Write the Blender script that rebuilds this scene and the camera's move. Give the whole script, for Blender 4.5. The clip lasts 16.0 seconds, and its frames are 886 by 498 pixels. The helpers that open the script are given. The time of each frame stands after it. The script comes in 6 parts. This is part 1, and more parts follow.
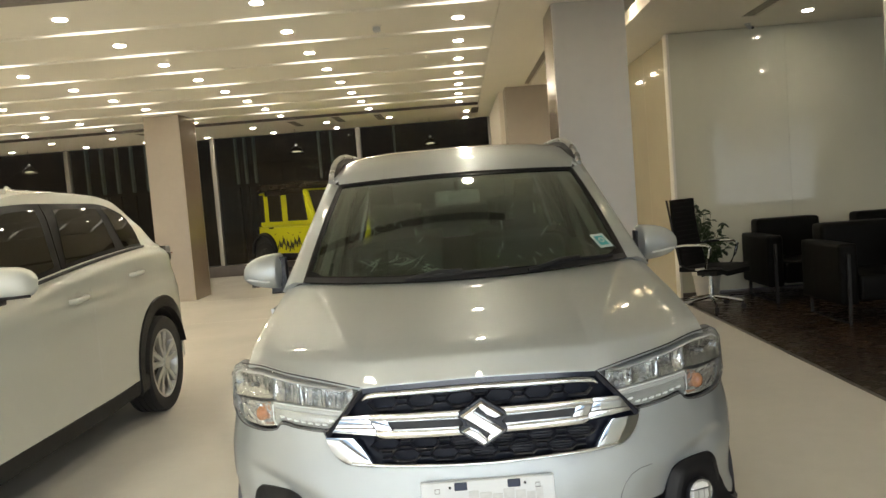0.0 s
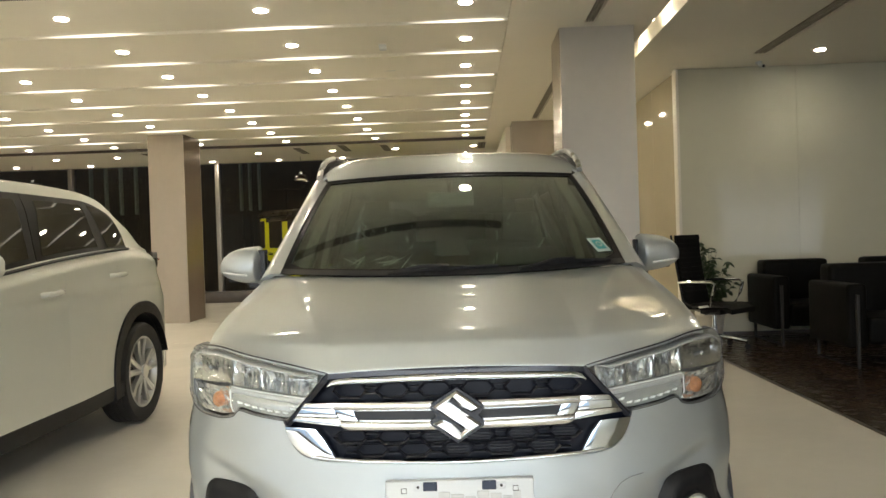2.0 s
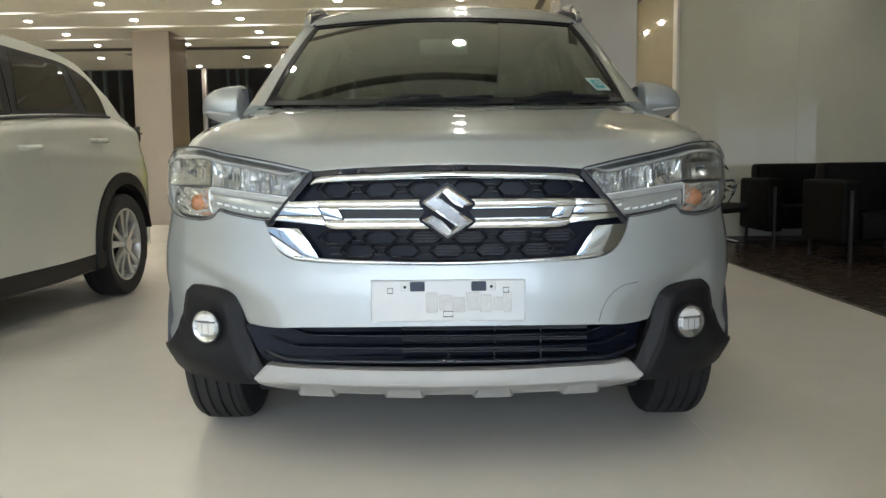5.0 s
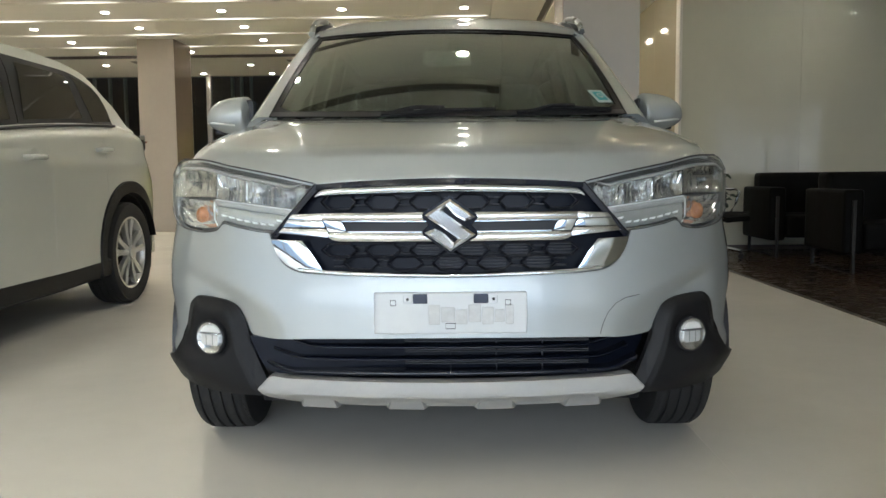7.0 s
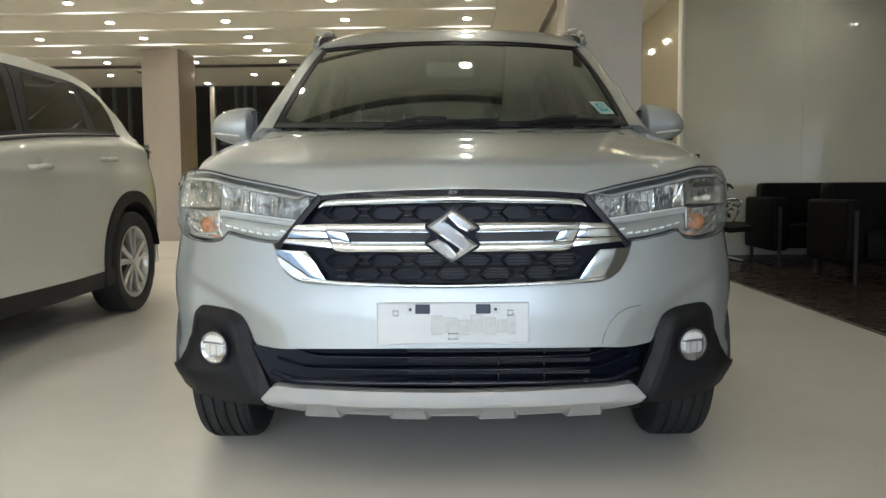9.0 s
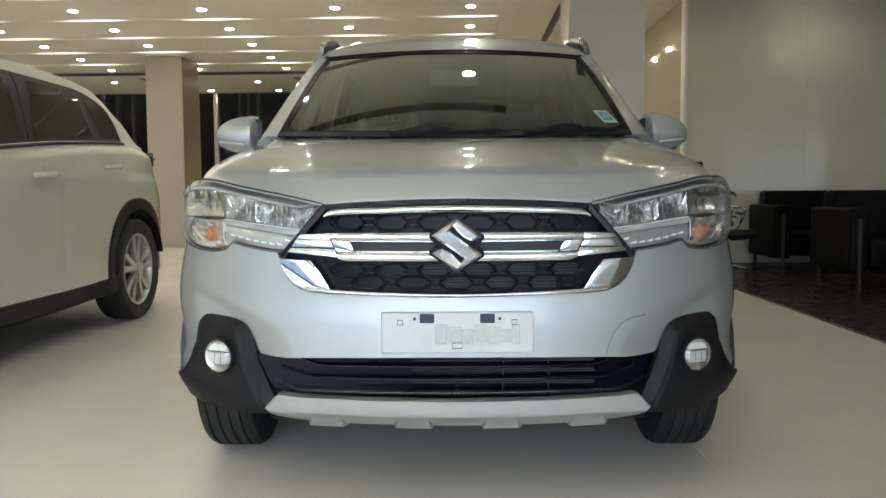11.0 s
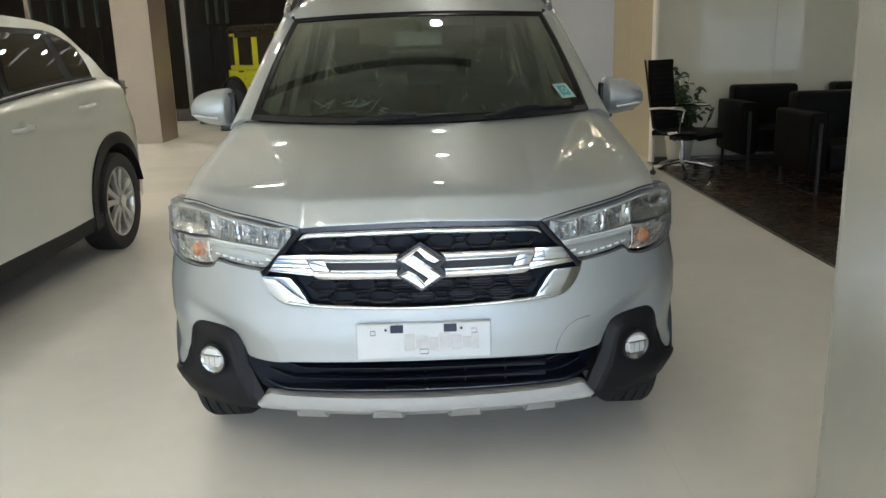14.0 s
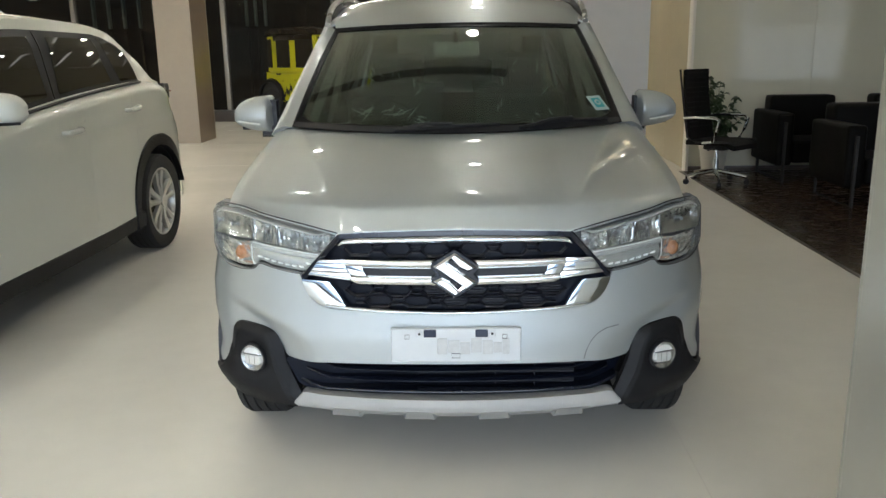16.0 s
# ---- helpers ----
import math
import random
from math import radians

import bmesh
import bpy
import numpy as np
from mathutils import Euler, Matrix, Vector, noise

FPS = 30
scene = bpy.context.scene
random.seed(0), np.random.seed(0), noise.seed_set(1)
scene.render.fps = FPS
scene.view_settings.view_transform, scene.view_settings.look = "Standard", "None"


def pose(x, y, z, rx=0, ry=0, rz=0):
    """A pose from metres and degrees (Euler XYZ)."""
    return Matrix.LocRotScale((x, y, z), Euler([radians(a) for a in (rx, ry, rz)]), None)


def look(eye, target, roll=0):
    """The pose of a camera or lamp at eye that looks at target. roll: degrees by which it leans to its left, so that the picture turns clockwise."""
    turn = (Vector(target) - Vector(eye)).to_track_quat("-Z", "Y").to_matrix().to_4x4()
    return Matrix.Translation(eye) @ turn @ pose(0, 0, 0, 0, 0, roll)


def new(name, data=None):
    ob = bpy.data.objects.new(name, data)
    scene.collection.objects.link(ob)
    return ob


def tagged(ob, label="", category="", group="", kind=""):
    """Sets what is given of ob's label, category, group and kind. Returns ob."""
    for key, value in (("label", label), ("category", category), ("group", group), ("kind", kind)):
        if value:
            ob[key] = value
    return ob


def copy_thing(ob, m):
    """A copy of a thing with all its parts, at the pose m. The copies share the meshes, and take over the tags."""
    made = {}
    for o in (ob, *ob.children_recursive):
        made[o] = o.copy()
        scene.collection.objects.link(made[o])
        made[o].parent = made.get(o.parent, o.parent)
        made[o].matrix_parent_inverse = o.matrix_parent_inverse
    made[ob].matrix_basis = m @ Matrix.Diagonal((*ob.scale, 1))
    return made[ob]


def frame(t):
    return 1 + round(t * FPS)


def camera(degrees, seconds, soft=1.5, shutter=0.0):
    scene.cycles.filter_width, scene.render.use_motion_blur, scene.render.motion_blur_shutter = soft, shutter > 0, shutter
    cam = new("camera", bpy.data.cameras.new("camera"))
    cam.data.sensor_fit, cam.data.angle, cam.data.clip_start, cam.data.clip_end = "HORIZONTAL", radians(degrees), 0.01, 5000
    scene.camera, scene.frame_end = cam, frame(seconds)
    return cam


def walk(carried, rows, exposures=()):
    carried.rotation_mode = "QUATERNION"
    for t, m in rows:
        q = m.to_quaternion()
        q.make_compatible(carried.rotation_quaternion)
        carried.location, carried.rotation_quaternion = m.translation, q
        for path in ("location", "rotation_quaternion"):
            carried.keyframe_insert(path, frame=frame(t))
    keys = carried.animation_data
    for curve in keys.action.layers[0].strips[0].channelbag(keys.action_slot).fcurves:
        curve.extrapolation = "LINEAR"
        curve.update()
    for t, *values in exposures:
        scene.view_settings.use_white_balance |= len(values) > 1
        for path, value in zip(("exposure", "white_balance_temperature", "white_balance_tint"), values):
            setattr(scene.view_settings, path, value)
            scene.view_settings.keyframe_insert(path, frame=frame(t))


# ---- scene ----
cam = camera(57.5, 16.0)
PATH = [
    (0, (-0.017, 0.135, 1.459), (-0.068, 2.13, 1.326), -4.5),
    (0.5, (0.075, 0.171, 1.449), (0.02, 2.167, 1.327), -2.3),
    (1, (0.068, 0.138, 1.445), (0.014, 2.136, 1.359), -2.5),
    (1.5, (0.049, 0.222, 1.434), (-0.007, 2.221, 1.382), -2.7),
    (2, (0.04, 0.334, 1.244), (-0.017, 2.333, 1.221), -1.9),
    (2.5, (0.028, 0.419, 1.033), (-0.031, 2.417, 0.978), 0.3),
    (3, (0.041, 0.45, 0.868), (-0.009, 2.448, 0.791), -0.2),
    (3.1, (0.044, 0.465, 0.85), (-0.007, 2.462, 0.761), -0.4),
    (3.2, (0.041, 0.472, 0.828), (-0.003, 2.469, 0.728), -0.4),
    (3.3, (0.037, 0.474, 0.812), (0.001, 2.470, 0.695), -0.5),
    (3.5, (0.032, 0.473, 0.794), (0.0, 2.465, 0.617), -0.4),
    (4, (0.025, 0.454, 0.834), (-0.007, 2.444, 0.635), -0.6),
    (6.5, (0.028, 0.421, 0.88), (-0.013, 2.412, 0.695), -0.5),
    (7, (0.028, 0.415, 0.885), (-0.015, 2.407, 0.705), -0.5),
    (7.5, (0.032, 0.413, 0.885), (-0.012, 2.405, 0.711), -0.5),
    (8, (0.033, 0.411, 0.886), (-0.013, 2.404, 0.719), -0.5),
    (8.5, (0.03, 0.405, 0.887), (-0.018, 2.398, 0.723), -0.5),
    (9, (0.028, 0.4, 0.89), (-0.021, 2.393, 0.733), -0.4),
    (11.5, (0.023, 0.398, 0.898), (-0.035, 2.393, 0.758), -0.4),
    (12, (0.024, 0.401, 0.898), (-0.038, 2.395, 0.751), -0.5),
    (12.5, (0.02, 0.399, 0.899), (-0.044, 2.392, 0.747), -0.7),
    (13, (0.03, 0.384, 0.955), (-0.039, 2.373, 0.762), -0.9),
    (13.1, (0.032, 0.379, 1.0), (-0.033, 2.360, 0.738), -1.0),
    (13.2, (0.04, 0.376, 1.051), (-0.014, 2.348, 0.722), -0.9),
    (13.3, (0.05, 0.366, 1.115), (0.003, 2.335, 0.765), -0.8),
    (13.4, (0.058, 0.355, 1.177), (0.019, 2.322, 0.818), -0.6),
    (13.5, (0.06, 0.338, 1.216), (0.033, 2.303, 0.845), -0.5),
    (14, (0.084, 0.225, 1.392), (0.071, 2.166, 0.91), -1.7),
    (14.5, (0.084, 0.159, 1.407), (0.057, 2.095, 0.905), -1.2),
    (15, (0.077, 0.151, 1.423), (0.031, 2.089, 0.93), -1.2),
    (15.5, (0.073, 0.134, 1.425), (-0.006, 2.073, 0.94), -1.0),
    (16, (0.075, 0.146, 1.427), (-0.013, 2.087, 0.954), -1.0),
]
walk(cam, [(t, look(eye, target, roll)) for t, eye, target, roll in PATH],
     [(0.0, 0.42, 6550, 10), (1.8, 0.44, 6600, 10), (2.6, 0.33, 6600, 10), (3.2, 0.22, 6200, 10), (3.6, 0.20, 5950, 10), (13.0, 0.20, 5900, 10), (14.0, 0.25, 5800, 10), (16.0, 0.25, 5800, 10)])

# ---- world, lights, exposure ----
world = bpy.data.worlds.new("dusk")
scene.world = world
world.use_nodes = True
wn = world.node_tree.nodes
sky = wn.new("ShaderNodeTexSky")
sky.sky_type, sky.sun_disc, sky.sun_elevation, sky.sun_rotation = "NISHITA", False, radians(6), radians(200)
wn["Background"].inputs["Strength"].default_value = 0.05
world.node_tree.links.new(sky.outputs[0], wn["Background"].inputs["Color"])

FACADE_Y = -5.0
for fx, fw, fz, fh, en in ((-3.3, 13.4, 1.60, 2.9, 390), (9.15, 2.9, 1.65, 2.3, 50)):
    lamp = bpy.data.lights.new("window_daylight", "AREA")
    lamp.shape, lamp.size, lamp.size_y, lamp.energy, lamp.color = "RECTANGLE", fw, fh, en, (0.88, 0.94, 1.0)
    lo = new("window_daylight", lamp)
    lamp.spread = radians(98 if fw > 5 else 180)
    lo.matrix_world = look((fx, FACADE_Y + 0.15, fz), (fx, FACADE_Y + 5.15, fz - (4.8 if fw > 5 else 0.2)))


# ---- materials ----
def mat(name, color, rough=0.5, metal=0.0, vary=0.06, scale=6.0, bump=0.0, bscale=120.0, coat=0.0, spec=0.5, stretch=(1, 1, 1), island=0.0):
    m = bpy.data.materials.new(name)
    m.use_nodes = True
    nt = m.node_tree
    b = nt.nodes["Principled BSDF"]
    b.inputs["Roughness"].default_value = rough
    b.inputs["Metallic"].default_value = metal
    b.inputs["Coat Weight"].default_value = coat
    b.inputs["Coat Roughness"].default_value = 0.025
    b.inputs["Specular IOR Level"].default_value = spec
    tc = nt.nodes.new("ShaderNodeTexCoord")
    mp = nt.nodes.new("ShaderNodeMapping")
    mp.inputs["Scale"].default_value = stretch
    nt.links.new(tc.outputs["Object"], mp.inputs["Vector"])
    n1 = nt.nodes.new("ShaderNodeTexNoise")
    n1.inputs["Scale"].default_value, n1.inputs["Detail"].default_value = scale, 6
    nt.links.new(mp.outputs[0], n1.inputs["Vector"])
    n2 = nt.nodes.new("ShaderNodeTexNoise")
    n2.inputs["Scale"].default_value, n2.inputs["Detail"].default_value = scale * 9, 3
    nt.links.new(mp.outputs[0], n2.inputs["Vector"])
    add = nt.nodes.new("ShaderNodeMath")
    add.operation = "MULTIPLY_ADD"
    add.inputs[1].default_value = 0.35
    nt.links.new(n2.outputs["Fac"], add.inputs[0])
    nt.links.new(n1.outputs["Fac"], add.inputs[2])
    src = add.outputs[0]
    if island:
        oi = nt.nodes.new("ShaderNodeObjectInfo")
        a2 = nt.nodes.new("ShaderNodeMath")
        a2.operation = "MULTIPLY_ADD"
        a2.inputs[1].default_value = island
        nt.links.new(oi.outputs["Random"], a2.inputs[0])
        nt.links.new(src, a2.inputs[2])
        src = a2.outputs[0]
    ramp = nt.nodes.new("ShaderNodeValToRGB")
    lo_c = [max(0.0, c * (1 - vary)) for c in color]
    hi_c = [min(1.0, c * (1 + vary)) for c in color]
    ramp.color_ramp.elements[0].position, ramp.color_ramp.elements[1].position = 0.4, 0.95 + island * 0.6
    ramp.color_ramp.elements[0].color, ramp.color_ramp.elements[1].color = (*lo_c, 1), (*hi_c, 1)
    nt.links.new(src, ramp.inputs["Fac"])
    nt.links.new(ramp.outputs["Color"], b.inputs["Base Color"])
    rr = nt.nodes.new("ShaderNodeMapRange")
    rr.inputs["To Min"].default_value, rr.inputs["To Max"].default_value = rough * 0.85, min(1.0, rough * 1.15)
    nt.links.new(n1.outputs["Fac"], rr.inputs["Value"])
    nt.links.new(rr.outputs[0], b.inputs["Roughness"])
    if bump:
        n3 = nt.nodes.new("ShaderNodeTexNoise")
        n3.inputs["Scale"].default_value = bscale
        nt.links.new(mp.outputs[0], n3.inputs["Vector"])
        bp = nt.nodes.new("ShaderNodeBump")
        bp.inputs["Strength"].default_value, bp.inputs["Distance"].default_value = bump, 0.002
        nt.links.new(n3.outputs["Fac"], bp.inputs["Height"])
        nt.links.new(bp.outputs[0], b.inputs["Normal"])
    return m


def glass(name, tint, gloss=1.0, rough=0.0, crinkle=0.0, sheen=(1.0, 1.0, 1.0), graze=0.9):
    m = bpy.data.materials.new(name)
    m.use_nodes = True
    nt = m.node_tree
    nt.nodes.remove(nt.nodes["Principled BSDF"])
    t = nt.nodes.new("ShaderNodeBsdfTransparent")
    t.inputs[0].default_value = (*tint, 1)
    g = nt.nodes.new("ShaderNodeBsdfGlossy")
    g.inputs["Roughness"].default_value = rough
    g.inputs["Color"].default_value = (*sheen, 1)
    if crinkle:
        nz = nt.nodes.new("ShaderNodeTexNoise")
        nz.inputs["Scale"].default_value, nz.inputs["Detail"].default_value, nz.inputs["Distortion"].default_value = 22, 3, 1.8
        bp = nt.nodes.new("ShaderNodeBump")
        bp.inputs["Strength"].default_value, bp.inputs["Distance"].default_value = crinkle, 0.02
        nt.links.new(nz.outputs["Fac"], bp.inputs["Height"])
        nt.links.new(bp.outputs[0], g.inputs["Normal"])
    lw = nt.nodes.new("ShaderNodeLayerWeight")
    lw.inputs["Blend"].default_value = 0.5
    pw5 = nt.nodes.new("ShaderNodeMath")
    pw5.operation = "POWER"
    pw5.inputs[1].default_value = 4.5
    nt.links.new(lw.outputs["Facing"], pw5.inputs[0])
    f = nt.nodes.new("ShaderNodeMath")
    f.operation = "MULTIPLY_ADD"
    f.use_clamp = True
    f.inputs[1].default_value, f.inputs[2].default_value = graze, 0.03 * gloss
    nt.links.new(pw5.outputs[0], f.inputs[0])
    mx = nt.nodes.new("ShaderNodeMixShader")
    nt.links.new(f.outputs[0], mx.inputs[0])
    nt.links.new(t.outputs[0], mx.inputs[1])
    nt.links.new(g.outputs[0], mx.inputs[2])
    nt.links.new(mx.outputs[0], nt.nodes["Material Output"].inputs[0])
    return m


def glow(name, color, strength):
    m = bpy.data.materials.new(name)
    m.use_nodes = True
    nt = m.node_tree
    nt.nodes.remove(nt.nodes["Principled BSDF"])
    e = nt.nodes.new("ShaderNodeEmission")
    e.inputs[0].default_value, e.inputs[1].default_value = (*color, 1), strength
    nt.links.new(e.outputs[0], nt.nodes["Material Output"].inputs[0])
    return m


SILVER = mat("silver_metallic_paint", (0.455, 0.490, 0.497), 0.42, 0.58, 0.03, 3, 0.03, 900, coat=1.0)
WHITE = mat("pearl_white_paint", (0.66, 0.675, 0.615), 0.35, 0.0, 0.02, 2, coat=1.0)
ROOFBLACK = mat("gloss_brown_black_paint", (0.028, 0.021, 0.014), 0.14, 0.0, 0.2, 8, spec=0.5)
JETPANE = mat("dull_black_pane", (0.026, 0.022, 0.016), 0.35, 0.0, 0.2, 5, spec=0.1)
YELLOW = mat("lime_yellow_paint", (0.50, 0.50, 0.003), 0.4, 0.0, 0.04, 3, coat=0.15)
CHROME = mat("chrome", (0.82, 0.87, 0.92), 0.06, 1.0, 0.02, 10)
SATIN = mat("satin_chrome", (0.74, 0.75, 0.76), 0.16, 1.0, 0.03, 10)
BRIGHT = mat("bright_silver_emblem", (0.74, 0.74, 0.73), 0.13, 1.0, 0.03, 10)
PLASTIC = mat("black_grained_plastic", (0.010, 0.010, 0.011), 0.48, 0.0, 0.2, 30, 0.25, 700, spec=0.24)
GLOSSBLACK = mat("piano_black_plastic", (0.006, 0.008, 0.016), 0.12, 0.0, 0.2, 10, spec=0.4)
GRID = mat("dark_grey_grille_plastic", (0.009, 0.010, 0.015), 0.34, 0.0, 0.15, 20, 0.1, 500, spec=0.4)
CLEARBAR = mat("clear_light_bar", (0.66, 0.67, 0.66), 0.15, 0.5, 0.12, 50, 0.15, 120, coat=0.5)
SKID = mat("silver_grey_skid_paint", (0.37, 0.37, 0.355), 0.5, 0.1, 0.05, 14, 0.1, 600)
RUBBER = mat("tyre_rubber", (0.018, 0.018, 0.018), 0.75, 0.0, 0.25, 20, 0.3, 300)
ALLOY = mat("silver_alloy", (0.62, 0.62, 0.60), 0.32, 0.75, 0.05, 10)
RAIL = mat("dull_silver_rail", (0.32, 0.325, 0.31), 0.28, 0.7, 0.05, 10)
LENS = glass("clear_lens", (0.93, 0.94, 0.94), 1.0)
WINDSCREEN = glass("green_tinted_glass", (0.63, 0.68, 0.63), 1.0, sheen=(0.95, 1.0, 0.97), graze=2.5)
SIDEPANE = glass("tinted_side_glass", (0.26, 0.27, 0.245), 2.6, graze=0.4)
SIDEDARK = glass("deep_tinted_glass", (0.17, 0.18, 0.17), 1.4)
DARKGLASS = glass("dark_tinted_glass", (0.30, 0.32, 0.30), 1.4)
REFLECTOR = mat("lamp_reflector", (0.70, 0.705, 0.70), 0.17, 0.95, 0.12, 40, 0.15, 60)
FACETS = mat("white_indicator_facets", (0.80, 0.79, 0.77), 0.16, 0.8, 0.2, 60)
FOGWHITE = mat("fog_lamp_optic", (0.88, 0.88, 0.88), 0.18, 0.45, 0.1, 60)
FACETWHITE = mat("white_lamp_plastic", (0.85, 0.84, 0.82), 0.25, 0.0, 0.08, 40)
LAMPBASE = mat("lamp_housing_grey", (0.34, 0.34, 0.34), 0.25, 0.5, 0.25, 30)
LENSEDGE = mat("pale_lens_edge", (0.66, 0.66, 0.65), 0.25, 0.2, 0.1, 30)
BED = mat("blue_black_grille_bed", (0.005, 0.007, 0.014), 0.3, 0.0, 0.2, 20, spec=0.15)
TAILRED = mat("dark_red_lens", (0.16, 0.01, 0.01), 0.15, 0.0, 0.1, 20)
AMBER = mat("amber_bulb_glass", (0.60, 0.26, 0.12), 0.2, 0.0, 0.5, 55, 0.3, 90, coat=0.6)
TRIM = mat("black_rubber_trim", (0.012, 0.012, 0.014), 0.45, 0.0, 0.2, 20)
FRITBLACK = mat("black_glass_border", (0.006, 0.006, 0.006), 0.35, 0.0, 0.2, 20, spec=0.10)
CABIN = mat("dark_cabin_plastic", (0.045, 0.047, 0.044), 0.6, 0.0, 0.2, 12, 0.2, 400)
SEAT = mat("charcoal_seat_fabric", (0.06, 0.06, 0.055), 0.8, 0.0, 0.25, 25, 0.3, 500)
FILM = glass("clear_plastic_wrap", (0.86, 0.89, 0.86), 5.0, 0.06, 0.6)
GLINT = mat("pale_wrap_glint", (0.60, 0.65, 0.61), 0.2, 0.0, 0.1, 40)
LINER = mat("grey_headliner", (0.34, 0.34, 0.31), 0.9, 0.0, 0.06, 20)
PLATE = mat("white_plate", (0.67, 0.70, 0.72), 0.4, 0.0, 0.03, 20)
SMOKE = mat("grey_mirror_shell", (0.72, 0.74, 0.72), 0.4, 0.0, 0.1, 20)
PRINT = mat("grey_print", (0.56, 0.575, 0.58), 0.5, 0.0, 0.05, 40)
NAVY = mat("dark_blue_slot", (0.02, 0.03, 0.06), 0.4, 0.0, 0.1, 20)
MARK = mat("pale_grey_print", (0.58, 0.595, 0.60), 0.5, 0.0, 0.10, 60)
TEAL = mat("teal_sticker", (0.06, 0.36, 0.36), 0.5, 0.0, 0.1, 60)
PALE = mat("white_lamp_accent", (0.88, 0.90, 0.90), 0.5, 0.0, 0.05, 60)
STICKER = mat("pale_mint_sticker", (0.46, 0.56, 0.53), 0.5, 0.0, 0.08, 60)

FLOOR = mat("ivory_polished_floor", (0.72, 0.69, 0.62), 0.24, 0.0, 0.06, 0.9, 0.03, 30, spec=0.38)
SEAM = mat("floor_seam", (0.59, 0.56, 0.50), 0.5, 0.0, 0.05, 10)
STEEL = mat("dull_steel_leg", (0.035, 0.033, 0.03), 0.5, 0.3, 0.1, 10)
WOOD = mat("dark_brown_wood_floor", (0.026, 0.0155, 0.0095), 0.27, 0.0, 0.75, 5.0, 0.14, 25, spec=0.35, stretch=(1.2, 1.8, 1), island=0.4)
CEIL = mat("cream_ceiling_paint", (0.80, 0.76, 0.66), 0.55, 0.0, 0.02, 2, 0.03, 200)
WALLP = mat("cream_wall_paint", (0.68, 0.62, 0.52), 0.5, 0.0, 0.03, 2, 0.05, 200)
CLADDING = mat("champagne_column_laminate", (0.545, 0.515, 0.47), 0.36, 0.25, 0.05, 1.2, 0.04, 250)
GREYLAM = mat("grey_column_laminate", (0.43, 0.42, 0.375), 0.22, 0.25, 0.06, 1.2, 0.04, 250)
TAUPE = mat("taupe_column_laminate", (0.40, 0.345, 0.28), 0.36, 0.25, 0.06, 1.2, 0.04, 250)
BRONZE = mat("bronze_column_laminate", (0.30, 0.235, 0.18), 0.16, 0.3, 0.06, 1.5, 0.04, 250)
BACKGLASS = mat("greige_back_painted_glass", (0.63, 0.615, 0.50), 0.035, 0.0, 0.03, 1.0, spec=0.24)
AMBERGLASS = mat("beige_lacquered_glass", (0.57, 0.51, 0.375), 0.05, 0.0, 0.04, 1.0, spec=0.42)
WHITETRIM = mat("white_edge_trim", (0.78, 0.75, 0.68), 0.4, 0.0, 0.03, 6)
SLOTGREY = mat("taupe_diffuser_slat", (0.30, 0.265, 0.215), 0.5, 0.0, 0.1, 10)
GROOVE = mat("taupe_ceiling_groove", (0.20, 0.17, 0.145), 0.6, 0.0, 0.2, 10)
SLOTDARK = mat("dark_taupe_diffuser_slot", (0.10, 0.086, 0.07), 0.6, 0.0, 0.2, 10)
LEATHER = mat("black_leatherette", (0.0055, 0.005, 0.0042), 0.5, 0.0, 0.25, 9, 0.25, 260, spec=0.09)
MESHBACK = mat("black_ribbed_fabric", (0.007, 0.0065, 0.0065), 0.6, 0.0, 0.2, 20, 0.3, 200, spec=0.15)
POT = mat("cream_ceramic", (0.70, 0.66, 0.58), 0.4, 0.0, 0.05, 8)
SOIL = mat("potting_soil", (0.03, 0.022, 0.016), 0.95, 0.0, 0.4, 40)
LEAF = mat("dark_green_leaf", (0.022, 0.042, 0.014), 0.4, 0.0, 0.4, 12)
NIGHTGLASS = glass("facade_glass", (0.80, 0.81, 0.80), 0.15, sheen=(1.0, 0.86, 0.62), graze=0.7)
ALU = mat("brushed_aluminium", (0.36, 0.34, 0.31), 0.4, 0.8, 0.06, 8, stretch=(1, 1, 0.1))
NIGHT = mat("dark_outside_cladding", (0.07, 0.05, 0.033), 0.7, 0.0, 0.3, 3)
LOUVRE = mat("lit_grey_fin", (0.27, 0.275, 0.23), 0.6, 0.0, 0.2, 6)
PLINTH = mat("dark_skirting_stone", (0.085, 0.068, 0.055), 0.3, 0.0, 0.2, 5)
LAMPGLOW = glow("downlight_diffuser", (1.0, 0.91, 0.73), 134.0)
RIMGLOW = glow("downlight_rim", (1.0, 0.91, 0.73), 18.0)
SPILLGLOW = glow("cove_light", (1.0, 0.92, 0.76), 1.5)
SLOTGLOW = glow("slot_lamp", (1.0, 0.88, 0.66), 60.0)
PENDGLOW = glow("pendant_bulb", (1.0, 0.80, 0.58), 5.0)
DUSK = glow("evening_daylight", (0.66, 0.82, 1.0), 0.6)
STREET = mat("grey_forecourt", (0.25, 0.25, 0.25), 0.8, 0.0, 0.1, 2)


# ---- mesh helpers ----
def part(name, bm, material, parent=None, label="", smooth=True):
    bmesh.ops.recalc_face_normals(bm, faces=bm.faces)
    me = bpy.data.meshes.new(name)
    bm.to_mesh(me)
    bm.free()
    me.materials.append(material)
    if smooth:
        me.shade_smooth()
        me.set_sharp_from_angle(angle=radians(38))
    ob = new(name, me)
    if parent is not None:
        ob.parent = parent
    if label:
        ob["label"] = label
    return ob


